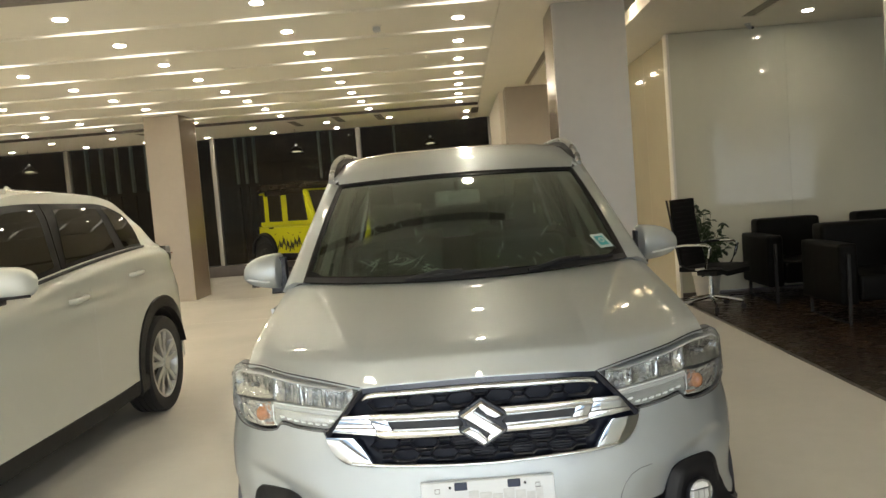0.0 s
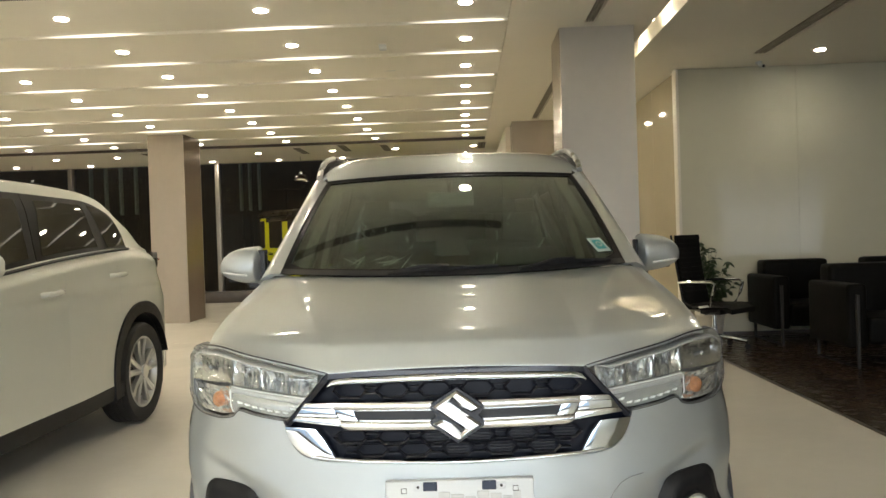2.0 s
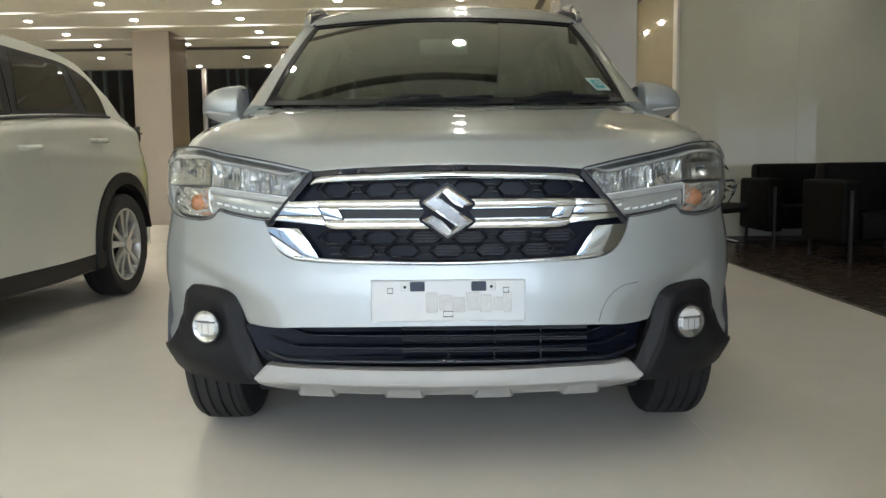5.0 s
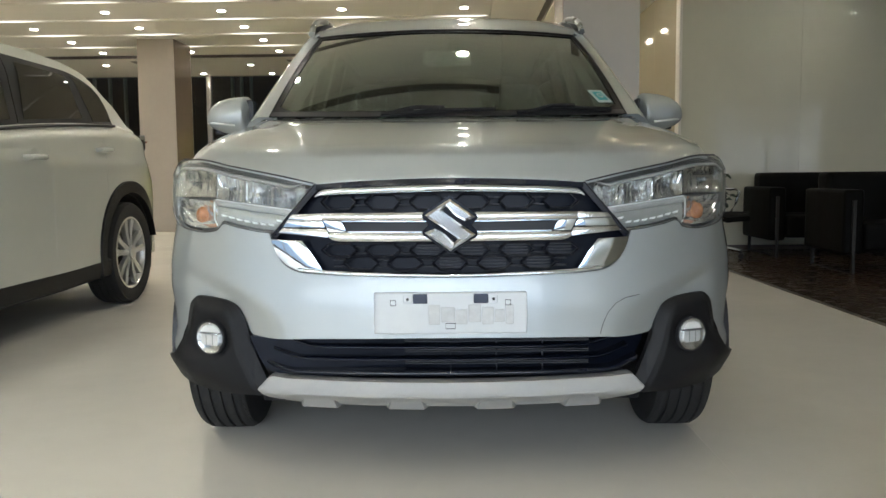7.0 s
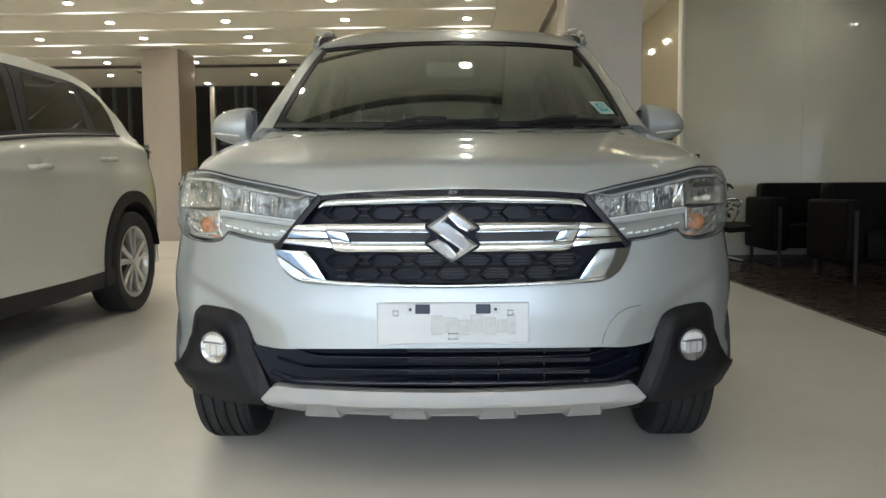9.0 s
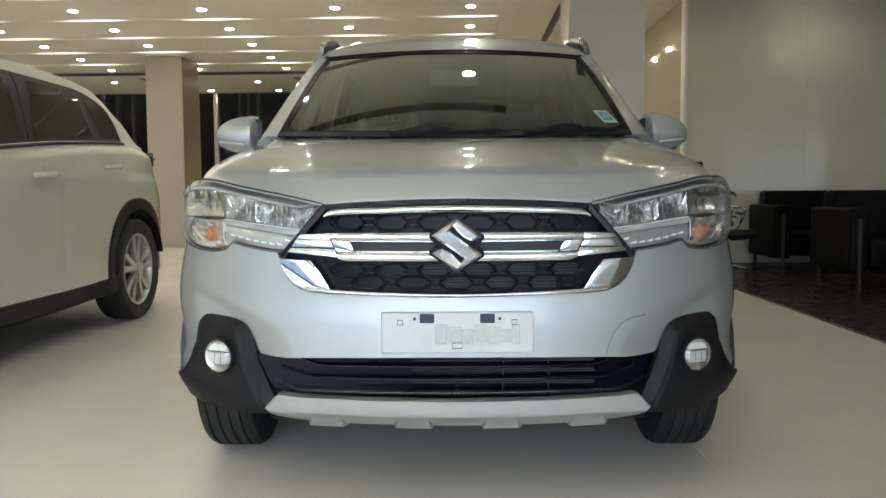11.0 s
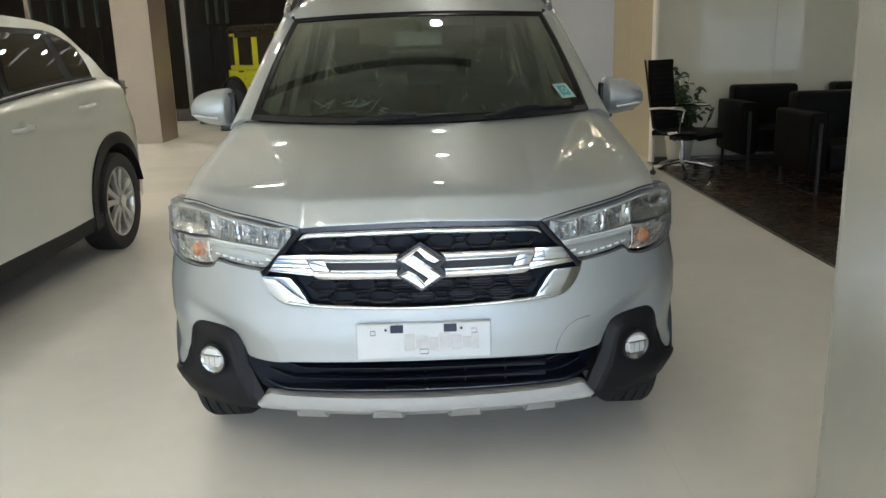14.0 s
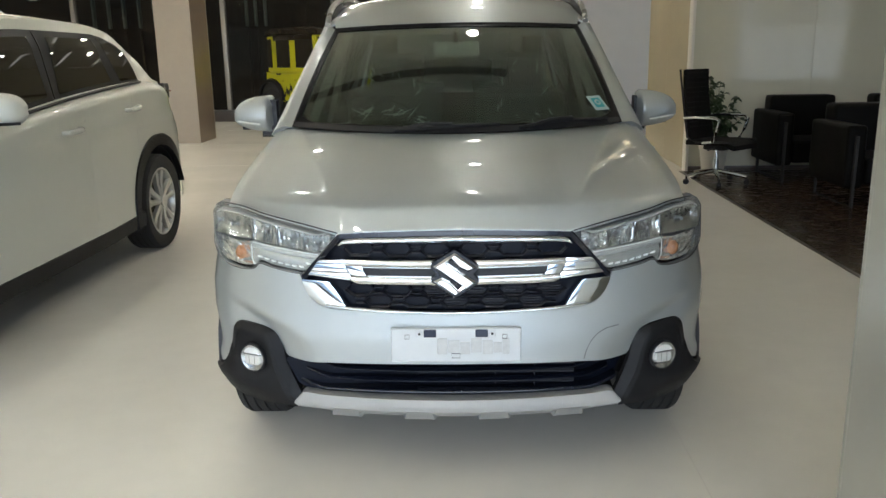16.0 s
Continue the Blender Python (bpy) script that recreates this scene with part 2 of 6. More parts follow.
def thing(name, label, category, group="", m=None):
    ob = new(name)
    ob.empty_display_size = 0.2
    if m is not None:
        ob.matrix_basis = m
    return tagged(ob, label, category, group)


def structure(name, bm, material, label="", category="", smooth=False):
    ob = part(name, bm, material, None, "", smooth)
    return tagged(ob, label, category, kind="structure")


def box(x0, x1, y0, y1, z0, z1, bevel=0.0, seg=2, bm=None):
    bm = bm or bmesh.new()
    r = bmesh.ops.create_cube(bm, size=1)
    for v in r["verts"]:
        v.co = Vector(((x0 + x1) / 2 + v.co.x * (x1 - x0), (y0 + y1) / 2 + v.co.y * (y1 - y0), (z0 + z1) / 2 + v.co.z * (z1 - z0)))
    if bevel:
        edges = list({e for v in r["verts"] for e in v.link_edges})
        bmesh.ops.bevel(bm, geom=edges, offset=bevel, segments=seg, profile=0.6, affect="EDGES")
    return bm


def shell(rows, off, bm=None, close=False):
    """A grid of points thickened by off (a vector or a function of the point)."""
    bm = bm or bmesh.new()
    f = off if callable(off) else (lambda p: off)
    A = [[bm.verts.new(p) for p in r] for r in rows]
    B = [[bm.verts.new(Vector(p) + Vector(f(p))) for p in r] for r in rows]
    n, k = len(rows), len(rows[0])
    for i in range(n - 1):
        for j in range(k - 1):
            bm.faces.new((A[i][j], A[i][j + 1], A[i + 1][j + 1], A[i + 1][j]))
            bm.faces.new((B[i][j], B[i + 1][j], B[i + 1][j + 1], B[i][j + 1]))
    for i in range(n - 1):
        bm.faces.new((A[i][0], A[i + 1][0], B[i + 1][0], B[i][0]))
        bm.faces.new((A[i][-1], B[i][-1], B[i + 1][-1], A[i + 1][-1]))
    for j in range(k - 1):
        bm.faces.new((A[0][j], B[0][j], B[0][j + 1], A[0][j + 1]))
        bm.faces.new((A[-1][j], A[-1][j + 1], B[-1][j + 1], B[-1][j]))
    return bm


def tube(points, r, n=10, closed=False, bm=None):
    bm = bm or bmesh.new()
    pts = [Vector(p) for p in points]
    rings = []
    for i, p in enumerate(pts):
        a = pts[i - 1] if (i or closed) else p
        b = pts[(i + 1) % len(pts)] if (i < len(pts) - 1 or closed) else p
        d = (b - a).normalized()
        up = Vector((0, 0, 1)) if abs(d.z) < 0.9 else Vector((1, 0, 0))
        s = d.cross(up).normalized()
        u = s.cross(d)
        rr = r(i / (len(pts) - 1)) if callable(r) else r
        rings.append([bm.verts.new(p + (s * math.cos(t) + u * math.sin(t)) * rr) for t in (2 * math.pi * k / n for k in range(n))])
    m = len(rings)
    for i in range(m if closed else m - 1):
        a, b = rings[i], rings[(i + 1) % m]
        for k in range(n):
            bm.faces.new((a[k], a[(k + 1) % n], b[(k + 1) % n], b[k]))
    if not closed:
        bm.faces.new(rings[0])
        bm.faces.new(rings[-1][::-1])
    return bm


def lathe(profile, n=32, axis="z", at=(0, 0, 0), closed=False, bm=None, cap=True):
    """profile: (radius, height) pairs turned about the axis."""
    bm = bm or bmesh.new()
    o = Vector(at)
    rings = []
    for r, h in profile:
        ring = []
        for k in range(n):
            c, s = r * math.cos(2 * math.pi * k / n), r * math.sin(2 * math.pi * k / n)
            ring.append(bm.verts.new(o + Vector({"z": (c, s, h), "x": (h, c, s), "y": (c, h, s)}[axis])))
        rings.append(ring)
    m = len(rings)
    for i in range(m if closed else m - 1):
        a, b = rings[i], rings[(i + 1) % m]
        for k in range(n):
            bm.faces.new((a[k], a[(k + 1) % n], b[(k + 1) % n], b[k]))
    if not closed and cap:
        if profile[0][0] > 1e-4:
            bm.faces.new(rings[0])
        if profile[-1][0] > 1e-4:
            bm.faces.new(rings[-1][::-1])
    bmesh.ops.remove_doubles(bm, verts=bm.verts, dist=1e-5)
    return bm


def prism(poly, place, depth, bm=None):
    """A polygon (pairs) swept by the vector depth; place maps a pair to a point."""
    bm = bm or bmesh.new()
    a = [bm.verts.new(place(*p)) for p in poly]
    b = [bm.verts.new(v.co + Vector(depth)) for v in a]
    bm.faces.new(a)
    bm.faces.new(b[::-1])
    for i in range(len(a)):
        j = (i + 1) % len(a)
        bm.faces.new((a[i], b[i], b[j], a[j]))
    return bm


def curve(*knots):
    """A smooth monotone curve through (x, value) knots."""
    xs, vs = np.array([k[0] for k in knots], float), np.array([k[1] for k in knots], float)
    h, d = np.diff(xs), np.diff(vs) / np.diff(xs)
    m = np.zeros(len(xs))
    m[0], m[-1] = (0.0 if xs[0] == 0 else d[0]), d[-1]
    for i in range(1, len(xs) - 1):
        if d[i - 1] * d[i] > 0:
            w1, w2 = 2 * h[i] + h[i - 1], h[i] + 2 * h[i - 1]
            m[i] = (w1 + w2) / (w1 / d[i - 1] + w2 / d[i])

    def f(x):
        x = min(max(x, xs[0]), xs[-1])
        i = min(int(np.searchsorted(xs, x, side="right")) - 1, len(xs) - 2)
        t = (x - xs[i]) / h[i]
        return float(vs[i] * (1 + 2 * t) * (1 - t) ** 2 + m[i] * h[i] * t * (1 - t) ** 2 + vs[i + 1] * t * t * (3 - 2 * t) + m[i + 1] * h[i] * t * t * (t - 1))
    return f


def ramp01(x, a, b):
    t = min(max((x - a) / (b - a), 0.0), 1.0)
    return t * t * (3 - 2 * t)


# ---- the showroom ----
CZ = 3.14
BACK = 18.3
XL, XR = -13.0, 12.5

structure("floor", box(XL, XR, FACADE_Y, BACK, -0.12, 0.0), FLOOR, "ivory polished showroom floor with faint seams", "floor")
structure("ground", box(-60, 60, -60, 60, -0.32, -0.125), STREET, "dark paved ground outside the showroom", "ground")

# stepped cream ceiling: each panel rises gently and ends in a small drop
STEP, RISE = 1.185, 0.025
y_first = 7.43
bm = bmesh.new()
ys = [y_first + STEP * k for k in range(-10, 7)]
prof = []
for y in ys:
    prof += [(y, CZ + RISE), (y, CZ)]
prof = [(FACADE_Y, CZ)] + prof[1:] + [(15.6, CZ + RISE), (15.6, CZ - 0.02), (BACK + 0.2, CZ - 0.02), (BACK + 0.2, CZ + 0.3), (FACADE_Y, CZ + 0.3)]
prism(prof, lambda y, z: Vector((XL, y, z)), (0.47 - XL, 0, 0), bm)
structure("ceiling", bm, CEIL, "cream stepped plasterboard ceiling with downlights", "ceiling")

# flat ceiling over the lounge side, with open slots
bm = bmesh.new()
for x0, x1, y0, y1 in ((0.474, 1.16, FACADE_Y, 18.5), (1.16, 1.26, FACADE_Y, 5.995), (1.16, 1.26, 7.6, 10.3), (1.16, 1.26, 13.4, 18.5), (1.26, 1.78, FACADE_Y, 18.5), (1.78, 1.93, 16.0, 18.5), (1.93, 3.20, FACADE_Y, 18.5), (3.20, 3.38, FACADE_Y, 3.995), (3.20, 3.38, 9.2, 18.5), (3.38, XR, FACADE_Y, 18.5)):
    box(x0, x1, y0, y1, CZ, CZ + 0.16, bm=bm)
structure("ceiling_lounge", bm, CEIL, "flat cream ceiling with linear slots", "ceiling")
structure("ceiling_cap", box(0.474, XR, FACADE_Y, 18.5, CZ + 0.165, CZ + 0.3), CEIL, "ceiling void above the slots", "ceiling")
for i, (x0, x1, y0, y1) in enumerate(((1.162, 1.258, 6.0, 7.598), (1.162, 1.258, 10.302, 13.398), (3.202, 3.378, 4.0, 9.198))):
    bm = bmesh.new()
    box(x0, x1, y0, y1, CZ + 0.10, CZ + 0.14, bm=bm)
    ob = thing("air_diffuser", "taupe linear air diffuser slot in the ceiling", "air vent", "ceiling diffusers")
    part("backing", bm, SLOTDARK, ob)
    gap = (x1 - x0) / 4
    for k in range(3):
        part("slat", box(x0 + gap * (k + 0.75), x0 + gap * (k + 1.25), y0, y1, CZ + 0.006, CZ + 0.10), SLOTGREY, ob)

# the near transverse groove in the ceiling
for y0 in (6.18, 4.83):
    structure("ceiling_groove", box(XL, 0.46, y0, y0 + 0.10, CZ - 0.012, CZ + 0.03), GROOVE, "taupe shadow gap across the ceiling", "trim")
# dark strip standing in for the shade along the rear ceiling step
structure("ceiling_edge", box(XL, 0.46, 15.55, 15.6, CZ - 0.03, CZ + 0.02), PLINTH, "dark strip painted for the shadow line at a ceiling step", "trim")


def downlight(x, y, z, r=0.056):
    ob = thing("downlight", "round recessed ceiling downlight, lit warm white", "ceiling light", "downlights", pose(x, y, z))
    part("ring", lathe([(r, 0.0), (r + 0.020, 0.0), (r + 0.020, -0.001), (r + 0.015, -0.0025), (r + 0.008, -0.002), (r, -0.002)], 28, closed=True), WHITETRIM, ob)
    part("rim", lathe([(r, 0.0), (r, -0.011), (r - 0.004, -0.011), (r - 0.004, 0.0)], 28, closed=True), RIMGLOW, ob)
    part("diffuser", lathe([(r - 0.005, 0.0), (r - 0.005, -0.009), (r - 0.012, -0.0108), (0.0, -0.0115)], 28), LAMPGLOW, ob)
    return ob


first = None
for cx in (0.1, -1.56, -3.2, -4.8, -6.4, -8.0, -9.6):
    for k in range(-9, 8):
        # nearer rows are unseen; those on the left are added to brighten the floor
        if k in (-4, -3, -2) and cx > -3:
            continue
        y = 6.86 + 1.18 * k - (0.13 if k == -1 else 0.0)
        z = CZ + RISE * (((y - y_first) / STEP) % 1.0)
        if first is None:
            first = downlight(cx, y, z)
        else:
            copy_thing(first, pose(cx, y, z))
# glowing lens-shaped strips painted for lamp spill on the ceiling steps, beyond each downlight
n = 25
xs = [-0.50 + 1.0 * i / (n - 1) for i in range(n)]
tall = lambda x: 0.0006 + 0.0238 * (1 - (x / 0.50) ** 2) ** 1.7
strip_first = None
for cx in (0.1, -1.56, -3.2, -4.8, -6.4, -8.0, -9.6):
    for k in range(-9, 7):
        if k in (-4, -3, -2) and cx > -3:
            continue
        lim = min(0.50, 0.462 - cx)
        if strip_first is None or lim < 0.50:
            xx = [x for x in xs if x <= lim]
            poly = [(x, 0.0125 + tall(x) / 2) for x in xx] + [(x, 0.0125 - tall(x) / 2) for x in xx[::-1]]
            ob = part("cove_light", prism(poly, lambda x, z: Vector((x, -0.003, z)), (0, 0.0045, 0)), SPILLGLOW, None, smooth=False)
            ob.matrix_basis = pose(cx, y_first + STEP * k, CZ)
            tagged(ob, "glowing strip painted for downlight spill on a ceiling step", "ceiling light", "cove lights")
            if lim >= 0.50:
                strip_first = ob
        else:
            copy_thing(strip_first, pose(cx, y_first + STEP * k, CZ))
for cx, y in ((0.25, 16.65), (0.25, 18.0), (-1.32, 16.65), (-2.6, 16.65), (-2.6, 18.0), (-4.0, 18.0), (-5.45, 17.9), (-4.1, 16.6), (-6.95, 16.5), (-8.2, 16.5), (-8.15, 17.9), (-9.7, 17.7), (-6.8, 17.9)):
    copy_thing(first, pose(cx, y, CZ - 0.02))
# the last two are unseen lamps, added on the lounge side
for cx, y in ((3.88, 9.08), (3.55, 6.88), (5.3, 5.5), (5.6, 7.5), (2.6, 0.2), (3.6, 3.4)):
    copy_thing(first, pose(cx, y, CZ))

# lit slot with small lamps along its inner face
for k in range(-6, 12):
    y = 8.75 - 1.02 * k
    ob = thing("slot_lamp", "small warm lamp set in a ceiling slot", "ceiling light", "slot lamps", pose(1.80, y, CZ + 0.06))
    part("diffuser", box(-0.015, 0.012, -0.05, 0.05, -0.03, 0.03, 0.006), SLOTGLOW, ob)

# walls
structure("wall_left", box(XL - 0.2, XL, FACADE_Y, BACK, 0, CZ + 0.3), WALLP, "cream side wall", "wall")
structure("wall_right", box(XR, XR + 0.2, FACADE_Y, BACK, 0, CZ + 0.3), WALLP, "cream side wall", "wall")
structure("wall_return", box(0.78, 0.94, 14.2, BACK, 0, CZ - 0.003), WALLP, "cream return wall beside the rear glazing", "wall")
structure("wall_corridor_end", box(0.94, XR, 16.0, 16.2, 0, CZ - 0.003), WALLP, "cream wall at the end of the corridor", "wall")

# back-painted glass wall of the lounge
gx = [2.57, 3.93, 5.05, 6.4, 7.76, 9.12, 10.5, XR]
gw = tagged(new("wall_glass_panels"), "glossy greige back-painted glass wall in tall panels", "wall", kind="structure")
part("backing", box(2.58, XR, 9.87, 9.98, 0, CZ - 0.002), WALLP, gw)
for a, b in zip(gx[:-1], gx[1:]):
    part("panel", box(a + 0.0006, b - 0.0006, 9.85, 9.868, 0.06, CZ - 0.004, 0.002, 1), BACKGLASS, gw)
part("edge_trim", box(2.535, 2.568, 9.82, 9.98, 0, CZ - 0.004, 0.004), WHITETRIM, gw)
part("baseboard", box(2.57, XR, 9.83, 9.868, 0.006, 0.058, 0.003), PLINTH, gw)
cw = tagged(new("wall_corridor_glass"), "beige lacquered glass corridor wall", "wall", kind="structure")
part("backing", box(2.60, 2.70, 9.99, 15.99, 0, CZ - 0.003), WALLP, cw)
for k in range(5):
    part("panel", box(2.575, 2.598, 9.99 + 1.2 * k, 11.186 + 1.2 * k, 0.0, CZ - 0.006, 0.002, 1), AMBERGLASS, cw)


def column(x0, x1, y0, y1, name):
    ob = tagged(new(name), "square column clad in champagne and bronze laminate", "column", kind="structure")
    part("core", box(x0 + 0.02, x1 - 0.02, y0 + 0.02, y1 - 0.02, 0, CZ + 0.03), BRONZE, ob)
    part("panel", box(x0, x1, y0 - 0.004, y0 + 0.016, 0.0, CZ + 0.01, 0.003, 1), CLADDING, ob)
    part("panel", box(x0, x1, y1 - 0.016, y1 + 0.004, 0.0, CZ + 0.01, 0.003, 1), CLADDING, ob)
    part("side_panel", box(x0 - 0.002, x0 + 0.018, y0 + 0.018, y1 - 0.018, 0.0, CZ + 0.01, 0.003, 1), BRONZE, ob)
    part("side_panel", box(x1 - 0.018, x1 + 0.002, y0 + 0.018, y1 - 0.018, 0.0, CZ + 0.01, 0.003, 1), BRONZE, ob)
    return ob


c1 = column(-5.22, -4.62, 13.7, 14.55, "column_1")
column(0.955, 1.63, 7.75, 8.45, "column_2")
c3 = column(0.86, 1.6, 13.6, 14.3, "column_3")
column(-11.3, -10.6, 13.7, 14.55, "column_4")
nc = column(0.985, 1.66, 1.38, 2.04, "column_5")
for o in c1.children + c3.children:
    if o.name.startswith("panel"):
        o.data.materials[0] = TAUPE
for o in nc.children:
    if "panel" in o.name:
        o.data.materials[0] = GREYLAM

# dark wooden lounge floor, laid as planks with a slim edge strip
wf = tagged(new("floor_wood"), "dark brown wood plank floor of the lounge", "floor", kind="structure")
part("underlay", box(2.50, 8.5, -1.0, 9.82, 0.0, 0.003), TRIM, wf)
part("edge_strip", box(2.47, 2.50, -1.0, 9.82, 0.0, 0.008, 0.002, 1), PLINTH, wf)

# rear glazing: aluminium posts, rails and panes with the night outside
rg = tagged(new("window_rear"), "dark full-height rear glazing with bright aluminium posts", "window", kind="structure")
px = [-13.0, -12.1, -8.8, -5.47, -2.18, 0.78]
for a, b in zip(px[:-1], px[1:]):
    part("pane", box(a + 0.05, b - 0.05, BACK + 0.02, BACK + 0.032, 0.26, CZ - 0.022), NIGHTGLASS, rg)
    part("post", box(b - 0.05, b + 0.05, BACK - 0.06, BACK + 0.09, 0.25, CZ - 0.022, 0.012), ALU, rg)
part("plinth", box(XL, 0.78, BACK - 0.12, BACK + 0.12, 0.0, 0.25, 0.01), PLINTH, rg)
structure("backdrop_night", box(-16, 6, 21.6, 21.7, -0.12, 5), NIGHT, "dark building opposite at night", "backdrop")
lv = thing("louvre_screen", "upright fins coloured lit above and shaded below, with dark rails", "screen")
# light put into the colour: fins pale where lit above, dark in shade below
for x0 in (-9.10, -8.73, -8.36, -7.99, -7.62, -5.40, -5.18, -4.95, -3.35, -3.05, -1.5):
    part("slat", box(x0 - 0.022, x0 + 0.022, 19.85, 20.0, 2.11, 3.5, 0.01, 1), LOUVRE, lv)
    part("lower_slat", box(x0 - 0.03, x0 + 0.03, 19.90, 20.0, -0.12, 2.04, 0.01, 1), NIGHT, lv)
for z in (0.9, 2.04, 2.60):
    part("rail", box(-9.3, -1.4, 20.005, 20.06, z, z + 0.06), NIGHT, lv)
for a, b, z0, z1 in ((-4.80, -4.36, 2.12, 2.85), (-4.28, -4.02, 2.12, 2.60), (-9.6, -9.2, 0.4, 2.0)):
    part("screen_panel", box(a, b, 20.20, 20.24, z0, z1), NIGHT, lv)

# street front behind the camera: posts, rails and panes towards the evening light
fr = tagged(new("window_front"), "full-height street glazing with aluminium frame", "window", kind="structure")
for k in range(14):
    x = XL + (XR - XL) * k / 13
    part("post", box(x - 0.05, x + 0.05, FACADE_Y - 0.2, FACADE_Y - 0.08, 0, CZ + 0.3, 0.01, 1), ALU, fr)
part("sill", box(XL, XR, FACADE_Y - 0.2, FACADE_Y, -0.1, 0.35, 0.01, 1), PLINTH, fr)
part("infill", box(5.0, 7.5, FACADE_Y - 0.2, FACADE_Y - 0.02, 0.35, 2.85), WALLP, fr)
part("infill", box(10.5, XR, FACADE_Y - 0.2, FACADE_Y - 0.02, 0.35, 2.85), WALLP, fr)
# unseen bars and slats, added to break up and dim the window's reflection
for x, w in ((8.28, 0.035), (9.06, 0.06), (9.70, 0.03)):
    part("mullion", box(x - w, x + w, FACADE_Y + 0.2, FACADE_Y + 0.26, 0.35, 2.85, 0.005, 1), ALU, fr)
for k in range(11):
    part("blind_slat", box(7.75 + 0.14 * (k % 3), 10.4 - 0.11 * (k % 4), FACADE_Y + 0.265, FACADE_Y + 0.30, 1.98 + 0.075 * k, 2.022 + 0.075 * k + 0.012 * (k % 2), 0.003, 1), ALU, fr)
part("header", box(XL, XR, FACADE_Y - 0.2, FACADE_Y, 2.85, CZ + 0.3, 0.01, 1), WALLP, fr)
structure("backdrop_evening", box(-40, 40, -21, -20.9, -0.12, 14), DUSK, "pale evening sky beyond the street", "backdrop")


def pendant(x, y, z):
    ob = thing("pendant_lamp", "smoked glass pendant lamp hanging on a thin cord", "pendant light", "pendant lamps", pose(x, y, z))
    part("shade", lathe([(0.03, 0.16), (0.09, 0.13), (0.15, 0.06), (0.17, 0.0), (0.165, 0.0), (0.145, 0.055), (0.085, 0.12), (0.03, 0.15)], 24, closed=True), DARKGLASS, ob)
    part("cap", lathe([(0.0, 0.21), (0.03, 0.20), (0.035, 0.15), (0.0, 0.15)], 16), CHROME, ob)
    part("bulb", lathe([(0.0, 0.055), (0.06, 0.052), (0.10, 0.040), (0.095, 0.030), (0.0, 0.026)], 16), PENDGLOW, ob)
    part("cord", tube([(0, 0, 0.2), (0, 0, CZ - 0.02 - z)], 0.004, 6), TRIM, ob)


pendant(-3.45, 17.6, 2.60)
pendant(-0.55, 17.6, 2.55)
pendant(-9.3, 17.6, 2.62)


# ---- wheels ----
def TREAD(radius, width):
    """Profile of the running surface: five ribs between four round grooves."""
    out = []
    for c in (-0.30, -0.10, 0.10, 0.30):
        out += [((c + d) * width, h) for d, h in ((-0.030, 0.0), (-0.022, 0.008), (0.022, 0.008), (0.030, 0.0))]
    return [(radius * (0.996 + 0.004 * (1 - (x / width / 0.4) ** 2)) - h, x) for x, h in [(-0.37 * width, 0.0), *out, (0.37 * width, 0.0)]]


